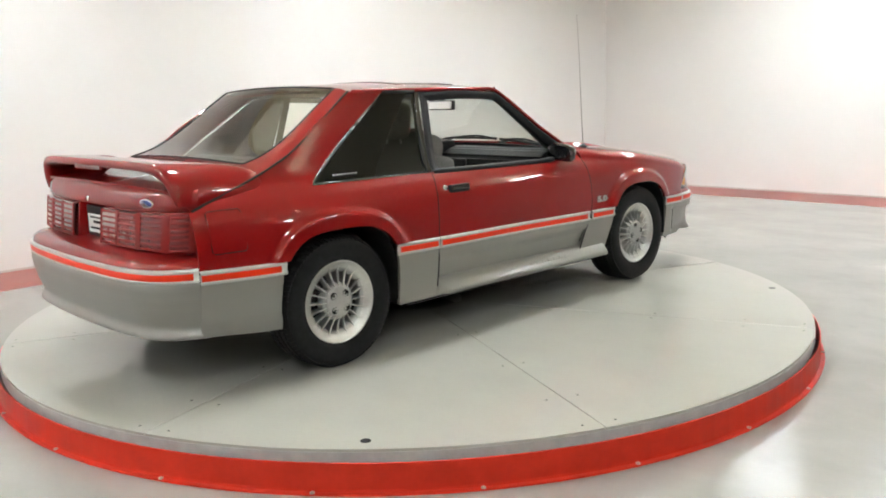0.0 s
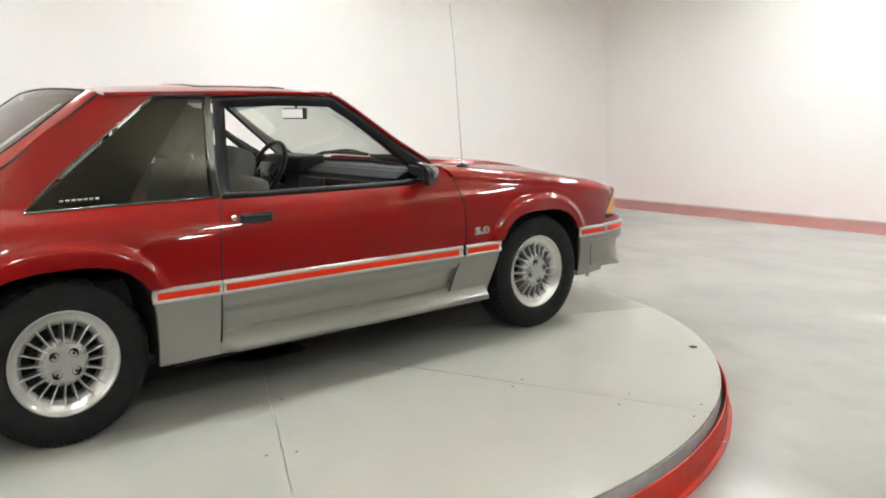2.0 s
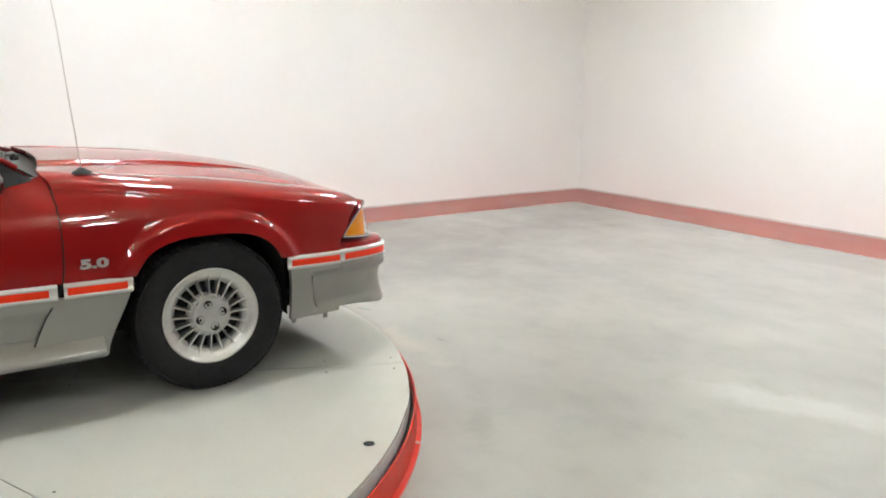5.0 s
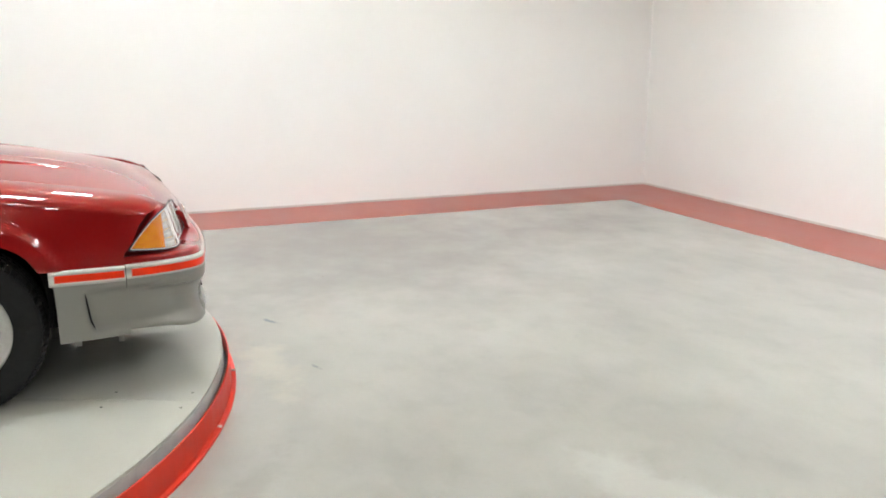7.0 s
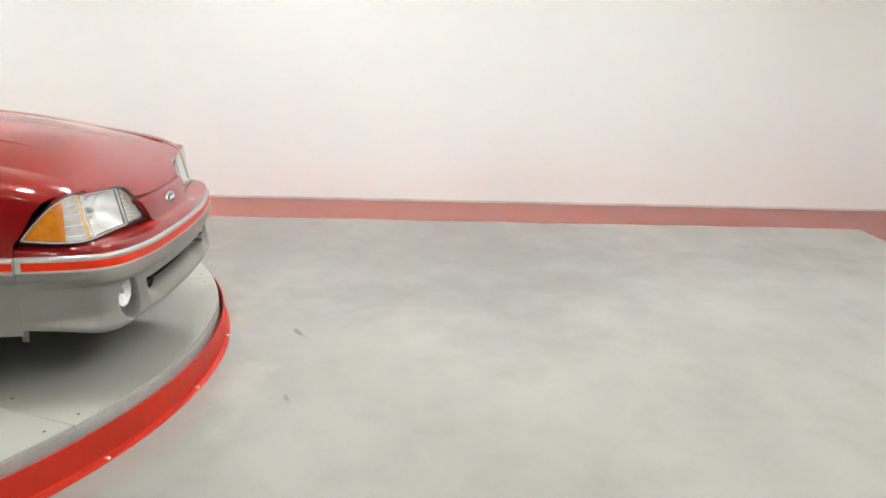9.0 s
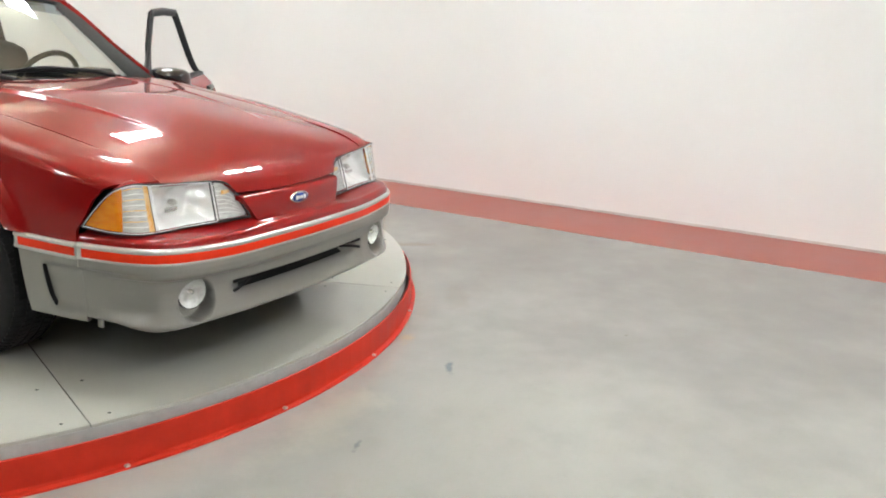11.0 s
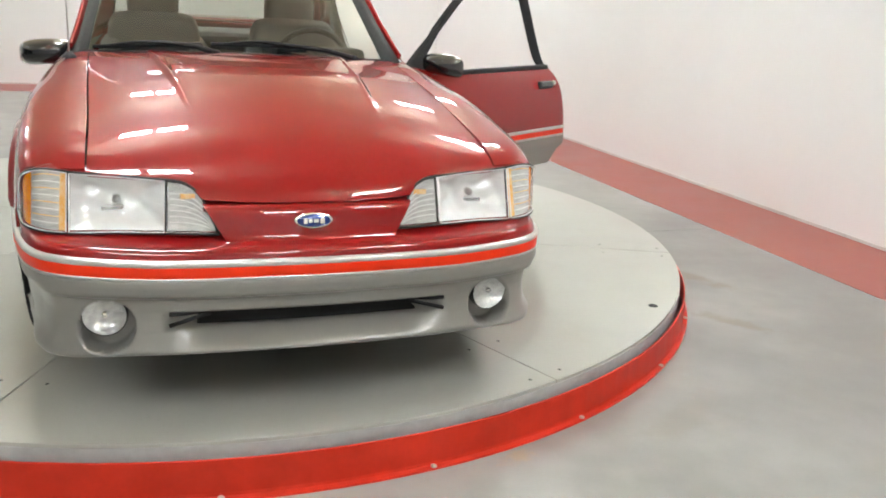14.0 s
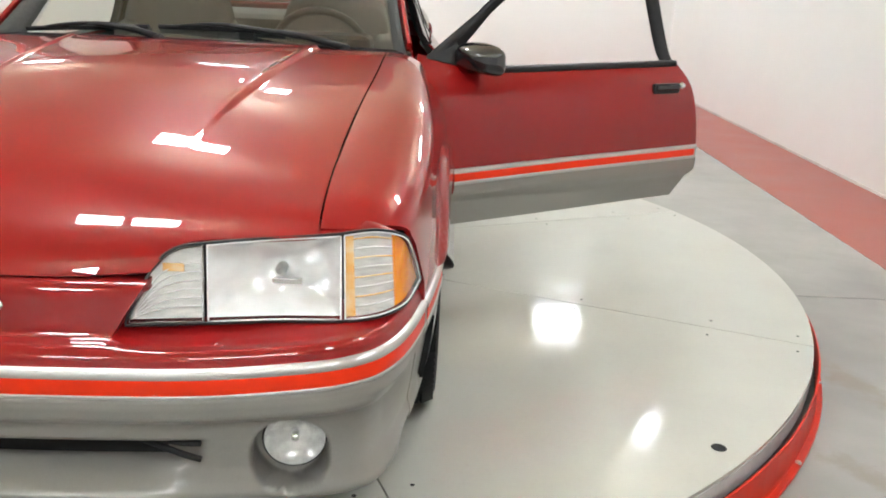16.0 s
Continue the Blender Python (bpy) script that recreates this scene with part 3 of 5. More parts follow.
def quarter(s):
    cols = np.unique(np.round(np.concatenate([np.linspace(-2.0, -1.62, 26), arch_columns("rear"), np.linspace(-.93, -.64, 14)]), 5))
    rows = []
    for v in np.linspace(0, 1, 22):
        z0 = lerp(.57, .897, v)
        y = cols + (DOOR_REAR(z0) - .004 + .64) * smooth(-.98, -.64, cols)
        top = np.minimum(.896, curve((-2.0, .835), (-1.735, .93), (-1.0, 1.3))(y))
        z = lerp(low_edge(y), top, v)
        rows.append(stack(side(y, z), y, z))
    q = part("quarter_panel", sheet(mirror(np.stack(rows, 1), s), .012), M_RED, car)
    rows = []
    for z in np.linspace(.896, 1.325, 28):
        y = np.linspace(CUT_Y(z), QGLASS_Y(z), 16)
        u = np.linspace(0, 1, 16)
        rows.append(stack(side(y, z) + .002 * np.sin(u * math.pi) * min(1, (z - .896) / .12), y, z + 0 * y))
    part("sail_pillar", sheet(mirror(np.stack(rows, 1), s), .012), M_RED, q)

    def low(ya, yb, zb, u=8, v=10):
        rows = []
        for k in range(v + 1):
            w = k / v
            z0 = lerp(.26, .50, w)
            y = np.linspace(ya(z0), yb(z0), u)
            z = lerp(zb(y), STRIPE_Z(y) - .056, w)
            rows.append(stack(PLAN(y) + .004 - lerp(.018, .045, float(ya(z0) < -1.9)) * (np.clip(.54 - z, 0, 1) / .27)**1.5 + float(ya(z0) < -1.9) * .017 * smooth(.350, .300, z), y, z))
        part("quarter_skirt", sheet(mirror(np.stack(rows, 1), s), .02), M_GREY, q, "grey lower body cladding")
    low(lambda z: arch_y("rear", 1, z), lambda z: DOOR_REAR(z) - .006, lambda y: .245 + 0 * y)
    low(lambda z: -2.003, lambda z: arch_y("rear", -1, z), lambda y: .263 + .034 * smooth(-1.6, -2.0, y))
    moulding(s, float(arch_y("rear", 1, .535)), -.655, q, (.02, .012))
    moulding(s, -2.003, float(arch_y("rear", -1, .55)), q, (.004, .03))
    c, a, zc, b = ARCHES["rear"]
    th = np.linspace(-.1, math.pi + .1, 40)
    y = c + a * np.sign(np.cos(th)) * np.abs(np.cos(th))**(2 / ARCH_N)
    z = zc + b * np.sign(np.sin(th)) * np.abs(np.sin(th))**(2 / ARCH_N)
    part("wheel_well", sheet(np.stack([stack(np.full(40, xx) * s, y, z) for xx in (.50, .60, .70, .80, .86)], 1), 0), M_DARK, q, "black wheel well liner")
    # fuel flap
    if s > 0:
        yy, zz = np.meshgrid(np.linspace(-1.935, -1.775, 10), np.linspace(.655, .835, 10), indexing="ij")
        flap = part("fuel_flap", sheet(stack(side(yy, zz) + .0035, yy, zz), .006), M_RED, q)
        loop = [(-1.925, .655), (-1.785, .655), (-1.775, .665), (-1.775, .825), (-1.785, .835), (-1.925, .835), (-1.935, .825), (-1.935, .665), (-1.925, .655)]
        bm = bmesh.new()
        tube(bm, [(float(side(a, b)) + .0022, a, b) for a, b in loop], .0028, 6, False)
        part("flap_gap", bm, M_HOLE, flap, "dark gap round the flap")
    # plain light bars where the pane carries small lettering
    for k in range(7):
        bm = bmesh.new()
        yk = -1.215 + .022 * k
        box(bm, (.0015, .015, .009), (s * (float(side(yk, .929)) + .004), yk, .929), 0)
        part("window_lettering", bm, M_WHITE, q)
    # quarter window: tinted pane, black inner cover, bright and black surround
    def quad(corners, off, n=14):
        (a, b, c2, d) = [np.array(k) for k in corners]
        P = []
        for i in range(n):
            u = i / (n - 1)
            row = []
            for j in range(n):
                v = j / (n - 1)
                p = lerp(lerp(a, b, u), lerp(d, c2, u), v)
                row.append((float(side(p[0], p[1])) + off, p[0], p[1]))
            P.append(row)
        return mirror(P, s)
    g = part("quarter_window", sheet(quad([(-1.337, .906), (-.628, .906), (-.572, 1.312), (-.783, 1.312)], .003), .004), M_TINT, q, "dark tinted fixed side window")
    g.visible_shadow = False
    part("window_cover", sheet(quad([(-1.34, .904), (-.965, .904), (-.620, 1.312), (-.785, 1.314)], -.008), .004), M_GLOSSBLACK, g, "black band behind the pane")
    def strip(name, pts, r, material, off=.004):
        bm = bmesh.new()
        tube(bm, [(s * (float(side(a, b)) + off), a, b) for a, b in pts], r, 6)
        return part(name, bm, material, q)
    line = [(float(QGLASS_Y(z)) + .004, float(z)) for z in np.linspace(.900, 1.318, 12)]
    strip("window_trim", line, .0032, M_CHROMEDARK)
    strip("window_trim", [(-1.358, .898), (-1.1, .898), (-.8, .898), (-.61, .898)], .005, M_CHROMEDARK)
    strip("window_trim", [(-.79, 1.322), (-.565, 1.322)], .009, M_BLACK)
    strip("window_trim", [(-.619, .900), (-.592, 1.12), (-.565, 1.318)], .0032, M_CHROMEDARK)
    rows = [stack(side(np.array([a, b]), z) + .0, np.array([a, b]), z) for z in np.linspace(.900, 1.318, 8) for a, b in [(lerp(-.616, -.563, (z - .900) / .418), lerp(-.584, -.535, (z - .900) / .418))]]
    part("door_pillar", sheet(mirror(np.stack(rows, 1), s), .03), M_GLOSSBLACK, q, "gloss black pillar")


both(quarter)


# ---- doors ----
def door(s):
    u = np.linspace(0, 1, 40)
    rows = []
    for v in np.linspace(0, 1, 20):
        z0 = lerp(.54, .895 + .04 * smooth(.6, 1, u), v)
        y = lerp(DOOR_REAR(z0), DOOR_FRONT(z0), u)
        z = lerp(STRIPE_Z(y), BELT_Z(y), v)
        rows.append(stack(side(y, z), y, z))
    d = part("door", sheet(mirror(np.stack(rows, 1), s), .03), M_RED, car, "red passenger door with open window" if s > 0 else "red driver door swung wide open")
    rows = []
    for k in range(11):
        w = k / 10
        z0 = lerp(.330, .49, w)
        y = lerp(DOOR_REAR(z0), DOOR_FRONT(z0), u)
        if s < 0:
            y = y + .105 * max(0, 1 - w / .72) * (1 - u)**3
        z = lerp(lerp(.336, .328, smooth(-.66, .7, y)), STRIPE_Z(y) - .056, w)
        rows.append(stack(PLAN(y) + .004 - .028 * ((.5 - z) / .2)**2 - .018 * smooth(.445, .425, z), y, z))
    part("door_skirt", sheet(mirror(np.stack(rows, 1), s), .03), M_GREY, d, "grey lower door cladding")
    moulding(s, float(DOOR_REAR(.54)) + .002, float(DOOR_FRONT(.50)) - .004, d, (.012, .03))
    for f, off in ((DOOR_FRONT, .0025), (DOOR_REAR, -.002)):
        if s > 0:
            bm = bmesh.new()
            zz = np.linspace(.30, .885, 24)
            tube(bm, [(float(np.where(z < .47, PLAN(f(z)) + .004 - .020 * (np.clip(.5 - z, 0, 1) / .27)**2, side(f(z), z))) - .0015, float(f(z)) + off, float(z)) for z in zz], .0034, 6)
            part("door_gap", bm, M_HOLE, d, "dark gap round the door")
    # window frame
    def pts(loop, n=10):
        out = []
        for a, b in zip(loop, loop[1:]):
            out += [lerp(np.array(a), np.array(b), k / n) for k in range(n)]
        return out + [np.array(loop[-1])]
    outer = pts([(-.578, .895), (-.556, 1.08), (-.528, 1.314), (-.20, 1.322), (.085, 1.308), (.19, 1.240), (.394, 1.092), (.655, .930)])
    inner = pts([(-.528, .895), (-.504, 1.08), (-.478, 1.268), (-.20, 1.274), (.072, 1.264), (.165, 1.206), (.348, 1.080), (.555, .905)])
    def surf(p, off):
        return (float(side(p[0], p[1])) + off, p[0], p[1])
    P = [[surf(o, .000), surf(lerp(o, i, .12), .006), surf(lerp(o, i, .5), .007), surf(lerp(o, i, .55), .002), surf(i, .0), surf(i, -.03)] for o, i in zip(outer, inner)]
    part("window_frame", sheet(mirror(P, s), .03), M_BLACK, d, "matt black window frame")
    y = np.linspace(-.580, .45, 30)
    P = np.stack([stack(side(y, BELT_Z(y)) + o, y, BELT_Z(y) + h) for o, h in ((.003, -.014), (.010, -.010), (.011, .006), (.004, .014), (-.02, .014), (-.045, .010))], 1)
    part("belt_strip", sheet(mirror(P, s), .0), M_BLACK, d, "black rubber belt strip")
    # handle with its recess and lock
    def on(y, z, off=0):
        return Vector((s * (float(side(y, z)) + off), y, z))
    bm = bmesh.new()
    box(bm, (.020, .152, .044), on(-.462, .803, .004), .009)
    h = part("door_handle", bm, M_BLACK, d, "black pull handle")
    bm = bmesh.new()
    box(bm, (.016, .135, .024), on(-.462, .808, .016), .007)
    part("handle_grip", bm, M_GLOSSBLACK, h)
    bm = bmesh.new()
    lathe(bm, [(.0005, .012), (.011, .011), (.014, .006), (.015, 0)], 16, Matrix.Translation(on(-.562, .810)) @ Matrix.Rotation(radians(90 * s), 4, "Y"))
    part("door_lock", bm, M_CHROME, d, "chrome key lock")
    # mirror: sail, arm, shell and glass
    bm = bmesh.new()
    lo = [on(.655, .925, .004), on(.50, .892, .004), on(.515, .985, .004)]
    hi = [p - Vector((s * .02, 0, 0)) for p in lo]
    a = [bm.verts.new(p) for p in lo]
    b = [bm.verts.new(p) for p in hi]
    bm.faces.new(a), bm.faces.new(list(reversed(b)))
    for k in range(3):
        bm.faces.new((a[k], b[k], b[(k + 1) % 3], a[(k + 1) % 3]))
    bmesh.ops.recalc_face_normals(bm, faces=bm.faces)
    part("mirror_sail", flat(bm), M_BLACK, d)
    bm = bmesh.new()
    nu, nv = 28, 14
    cx, cy, cz = .812, .472, .932
    V = []
    for i in range(nu):
        row = []
        for j in range(nv + 1):
            th, ph = 2 * math.pi * i / nu, -math.pi / 2 + math.pi * j / nv
            e = .55
            c1, s1, c2, s2 = math.cos(th), math.sin(th), math.cos(ph), math.sin(ph)
            p = lambda q, k: math.copysign(abs(q)**k, q)
            yy = p(c2, e) * p(s1, .8)
            xx = .112 * p(c2, e) * p(c1, e)
            zz = .054 * p(s2, e)
            yy = yy * (.085 if yy > 0 else .030)
            taper = 1 - .28 * max(0, yy / .085)
            row.append((s * (cx + xx * taper), cy + yy - .10 * (xx + .05), cz + zz * taper - .012 * (xx > 0) * xx / .12))
        V.append(row)
    m = part("door_mirror", sheet(V, 0, (s * cx, cy, cz), True, False), M_GLOSSBLACK, d, "glossy black door mirror")
    bm = bmesh.new()
    box(bm, (.135, .004, .066), (s * .812, .4395, .932), .0)
    bmesh.ops.rotate(bm, cent=(s * .812, .440, .932), matrix=Matrix.Rotation(radians(-5 * s), 3, "Z"), verts=bm.verts)
    part("mirror_glass", bm, M_MIRROR, m, "mirror glass")
    bm = bmesh.new()
    tube(bm, [(s * .70, .50, .905), (s * .75, .495, .900), (s * .79, .485, .905)], [.026, .022, .024], 12)
    part("mirror_arm", bm, M_BLACK, m)
    # inner trim
    y = np.linspace(-.62, .55, 20)
    P = np.stack([stack(PLAN(y) - d0, y, np.full(20, h)) for h, d0 in ((.34, .10), (.50, .12), (.66, .12), (.69, .155), (.72, .155), (.74, .125), (.82, .135), (.875, .155), (.89, .15))], 1)
    tr = part("door_trim", sheet(mirror(P[:, ::-1], s), .0), M_PLASTICGREY, d, "grey inner door trim with armrest")
    if s < 0:
        for yy in (-.60,):
            bm = bmesh.new()
            prism(bm, [(-.86, .47), (-.74, .47), (-.72, .88), (-.765, .88), (-.83, .80)], "y", yy - .01, yy + .01)
            part("door_edge", flat(bm), M_RED, d)
        d.matrix_basis = Matrix.Translation((-.806, .667, 0)) @ Matrix.Rotation(radians(-57.4), 4, "Z") @ Matrix.Translation((.866, -.70, 0))


both(door)


def sill(s):
    y = np.concatenate([np.linspace(-.672, -.60, 6), np.linspace(-.55, .70, 26), np.linspace(.74, .84, 5)])
    top = lerp(.335, .327, smooth(-.66, .75, y))
    out = .050 * smooth(-.672, -.60, y)
    prof = [(-.05, .020), (-.03, .014), (-.008, .004), (.06, .0), (.5, -.030), (.9, -.054), (1, -.066), (.97, -.078), (.7, -.086), (0, -.090), (-.06, -.090)]
    P = np.stack([stack(PLAN(y) - .016 + (out * k if k > 0 else k), y, np.maximum(top + h, .226)) for k, h in prof], 1)
    part("side_skirt", sheet(mirror(P, s), .0), M_GREY, car, "grey moulded side skirt below the door")
    # worn lettering on the skirt, unreadable: plain raised bars
    for k in range(7):
        yy = .10 + .055 * k
        tz = float(lerp(.335, .327, smooth(-.66, .75, yy)))
        bm = bmesh.new()
        box(bm, (.020, .042, .004), (0, 0, 0), .001, 1, Matrix.Translation((s * (float(PLAN(yy)) + .010), yy, tz - .030)) @ Matrix.Rotation(radians(50 * s), 4, "Y"))
        part("skirt_lettering", bm, M_GREY, car)


both(sill)

# ---- hood, header, windscreen, roof ----
HOOD_C = [(.745, .957), (.86, .956), (1.0, .951), (1.2, .939), (1.4, .919), (1.6, .892), (1.75, .864), (1.88, .831), (1.98, .795), (2.06, .755), (2.115, .716), (2.15, .679), (2.168, .650)]
HOOD_E = [(.68, .952), (.82, .942), (1.0, .921), (1.2, .900), (1.4, .877), (1.6, .848), (1.75, .822), (1.88, .797), (1.96, .776), (2.018, .759), (2.056, .741), (2.080, .722), (2.088, .698)]


def hood():
    S = np.linspace(0, 1, len(HOOD_C))
    fy = [curve(*[(a, p[0]) for a, p in zip(S, H)]) for H in (HOOD_C, HOOD_E)]
    fz = [curve(*[(a, p[1]) for a, p in zip(S, H)]) for H in (HOOD_C, HOOD_E)]
    half = np.concatenate([np.linspace(0, .43, 22), np.linspace(.435, .70, 60), np.linspace(.71, 1, 20)])
    xs = np.unique(np.round(np.concatenate([-half, half]), 4))
    zf = curve((0, .652), (.294, .653), (.308, .668), (.337, .699), (.367, .711), (.42, .716), (.62, .723))
    T = np.linspace(0, 1, 70)
    P = []
    for u in xs:
        w = abs(u)**2.0
        y = lerp(fy[0](T), fy[1](T), w)
        z = lerp(fz[0](T), fz[1](T), w)
        x = u * (hood_x(y) - .002)
        def ridge(x, y):
            xr = lerp(.412, .295, np.clip((y - .62) / 1.15, 0, 1.1))
            return (.010 * (1 - smooth(0, .018, np.abs(x) - xr)) + .004 * np.exp(-((np.abs(x) - xr) / .012)**2)) * smooth(1.86, 1.25, y)
        z = z + ridge(x, y)
        end = float(zf(abs(u) * .6))
        k = np.interp(-end, -z[::1], T)
        tt = T * k
        y = lerp(fy[0](tt), fy[1](tt), w)
        x = u * (hood_x(y) - .002)
        z = lerp(fz[0](tt), fz[1](tt), w) + ridge(x, y)
        P.append(stack(x, y, z))
    return part("hood", sheet(P, .014, (0, 0, .3), axis_centre=True), M_RED, car)


hood()
us = np.linspace(-1, 1, 41)
P = np.stack([stack(us * (.250 + (z - .563) * .60), 2.172 + o - .16 * (us * (.250 + (z - .563) * .60))**2, z) for z, o in ((.6495, -.060), (.6485, -.012), (.6475, -.002), (.644, .005), (.636, .012), (.62, .018), (.592, .026), (.566, .030), (.553, .040))], 1)
header = part("header_panel", sheet(P, .02, (0, 0, .5), False, False), M_RED, car)
bm = bmesh.new()
lathe(bm, [(.0005, .007), (.9, .0065), (.985, .004), (1, 0)], 40, pose(0, 2.196, .605, -90 + 8, 0, 0) @ Matrix.Diagonal((.056, .023, 1, 1)))
badge = part("oval_badge", bm, M_CHROME, header, "chrome-rimmed blue oval badge")
bm = bmesh.new()
lathe(bm, [(.0005, .0085), (.95, .008), (1, .006)], 40, pose(0, 2.196, .605, -90 + 8, 0, 0) @ Matrix.Diagonal((.049, .0185, 1, 1)))
part("badge_field", bm, M_BLUE, badge)
bm = bmesh.new()
for dx, w, h in ((-.024, .012, .016), (-.006, .014, .010), (.010, .010, .010), (.024, .010, .016)):
    box(bm, (w, .002, h), (dx, 2.2065, .606), .0008)
part("badge_script", bm, M_WHITE, badge, "white marks on the badge")

# windscreen
u = np.linspace(-1, 1, 31)
v = np.linspace(0, 1, 18)
P = []
for a in u:
    b = np.array((.680 * a, .640 - .100 * a * a, .955 - .014 * a * a))
    t = np.array((.578 * a, .150 - .080 * a * a, 1.345 - .034 * a**2))
    P.append([lerp(b, t, k) + np.array((0, .012, .020)) * math.sin(math.pi * k) * (1 - a * a) for k in v])
P = np.array(P)
ws = part("windscreen", sheet(P, .0), M_GLASS, car, "clear laminated windscreen")
ws.visible_shadow = False
for edge, r in ((P[:, 0], .010), (P[:, -1], .012), (P[0], .013), (P[-1], .013)):
    bm = bmesh.new()
    tube(bm, edge, r, 6)
    part("screen_seal", bm, M_BLACK, ws, "black rubber screen seal")
# shaded band along the top of the screen
part("sun_band", sheet(P[:, -4:] + np.array((0, -.004, -.004)), 0), glass("sun_band_glass", (.45, .52, .62)), ws, "blue tinted sun band").visible_shadow = False


def a_pillar(s):
    z = np.linspace(.935, 1.312, 20)
    k = (z - .935) / .377
    yo = np.interp(z, [.915, 1.092, 1.24, 1.308, 1.33], [.672, .400, .196, .090, .03])
    xi, yi, zi = P[-1, 0], None, None
    edge = np.array([P[-1][int(round(q * 17))] for q in k])
    kk = np.linspace(0, 1, 18)
    edge = np.stack([np.interp(k, kk, P[-1][:, c]) for c in range(3)], 1)
    rows = []
    for w in np.linspace(0, 1, 7):
        o = np.stack([side(yo, z), yo + .006, z], 1)
        p = lerp(o, edge, w)
        p[:, 2] += .020 * math.sin(math.pi * w)
        p[:, 1] += .012 * math.sin(math.pi * w)
        p[:, 0] += .008 * math.sin(math.pi * w)
        rows.append(p)
    ap = part("a_pillar", sheet(mirror(np.stack(rows, 1), s), .006), M_RED, car)
    o = np.stack([side(yo, z), yo + .006, z], 1)
    inner_rows = np.stack([lerp(o, edge, w) + np.array((-.020, .004, .010 * math.sin(math.pi * min(1, max(0, w))))) for w in np.linspace(-.15, 1.25, 8)], 1)
    part("pillar_trim", sheet(mirror(inner_rows, s), .0), M_PLASTICGREY, ap, "dark inner pillar trim")


both(a_pillar)

ROOF_C = curve((.16, 1.350), (.0, 1.368), (-.2, 1.379), (-.45, 1.383), (-.8, 1.374), (-1.04, 1.352))
ROOF_E = curve((.16, 1.308), (-.1, 1.322), (-.4, 1.330), (-.8, 1.330), (-1.04, 1.326))
xs = np.linspace(-1, 1, 41)
P = []
for a in xs:
    y = np.linspace(.146 - .098 * a * a, -1.015 + .03 * a * a, 40)
    z = lerp(ROOF_C(y), ROOF_E(y), abs(a)**2.6)
    P.append(stack(a * (.612 + .006 * np.sin((y + 1) * 2)), y, z))
P = np.array(P)
roof = part("roof", sheet(P, .012, (0, 0, 1.0)), M_RED, car)
part("headliner", sheet(P[2:-2, 2:-2] - np.array((0, 0, .035)), .0, (0, 0, 1.0)), M_PLASTICGREY, roof, "grey cloth headliner")
for s in (1, -1):
    bm = bmesh.new()
    y = np.linspace(.045, -.98, 20)
    down = [(float(a), float(np.interp(-a, (-.655, -.40, -.196, -.10), (.935, 1.094, 1.242, 1.306)))) for a in np.linspace(.60, .11, 12)]
    line = [(s * (float(side(a, b)) + .002), a + .008, b + .004) for a, b in down] + [(s * float(side(.08, 1.318)), .082, 1.320)]
    tube(bm, line + [(s * float(side(a, 1.326)), a, 1.327 + .004 * math.sin((a + 1) * 3)) for a in y], .010, 8)
    part("drip_rail", bm, M_RED, roof)
# dark glass sunroof with a thin frame
xs = np.linspace(-.40, .40, 17)
ys = np.linspace(-.05, -.50, 14)
Q = np.array([[(a, b, lerp(float(ROOF_C(b)), float(ROOF_E(b)), abs(a / .612)**2.6) + .0008) for b in ys] for a in xs])
sun = part("sunroof", sheet(Q, .008, (0, 0, 1.0)), M_GLOSSBLACK, roof, "dark glass sunroof panel")
for edge in (Q[0], Q[-1], Q[:, 0], Q[:, -1]):
    bm = bmesh.new()
    tube(bm, edge, .0032, 6)
    part("sunroof_seal", bm, M_BLACK, sun)

# cowl
xs = np.linspace(-.70, .70, 29)
C = np.stack([stack(xs, yy - (.10 if yy < .70 else .075) * (xs / .675)**2, zz - .016 * (xs / .675)**2) for yy, zz in ((.615, .945), (.64, .936), (.68, .930), (.72, .930), (.75, .938), (.77, .940))], 1)
part("cowl_grille", sheet(C, 0, (0, 0, .5)), M_BLACK, car, "black cowl panel below the windscreen")


# ---- bumpers ----
def plan_points(half, n):
    """Evenly spaced points and outward normals along a plan curve given for x >= 0, from its left end to its right end."""
    h = np.array(half, float)
    full = np.concatenate([(h * (-1, 1))[::-1], h[1:]])
    d = np.concatenate([[0], np.cumsum(np.hypot(*np.diff(full, axis=0).T))])
    fx, fy = curve(*zip(d, full[:, 0])), curve(*zip(d, full[:, 1]))
    s = np.linspace(0, d[-1], n)
    x, y = fx(s), fy(s)
    tx, ty = np.gradient(x), np.gradient(y)
    L = np.hypot(tx, ty)
    nx, ny = -ty / L, tx / L
    if ny[n // 2] * y[n // 2] < 0:
        nx, ny = -nx, -ny
    return x, y, nx, ny


def dense(profile, step):
    out = []
    for a, b in zip(profile, profile[1:]):
        k = max(1, int(math.hypot(b[0] - a[0], b[1] - a[1]) / step))
        out += [(lerp(a[0], b[0], i / k), lerp(a[1], b[1], i / k)) for i in range(k)]
    return out + [profile[-1]]


def wrap(plan, profile, shape=None):
    x, y, nx, ny = plan
    rows = []
    for d, z in profile:
        dd, zz = np.full_like(x, d), np.full_like(x, z)
        if shape:
            dd, zz = shape(x, dd, zz)
        rows.append(stack(x + nx * dd, y + ny * dd, zz))
    return np.stack(rows, 1)


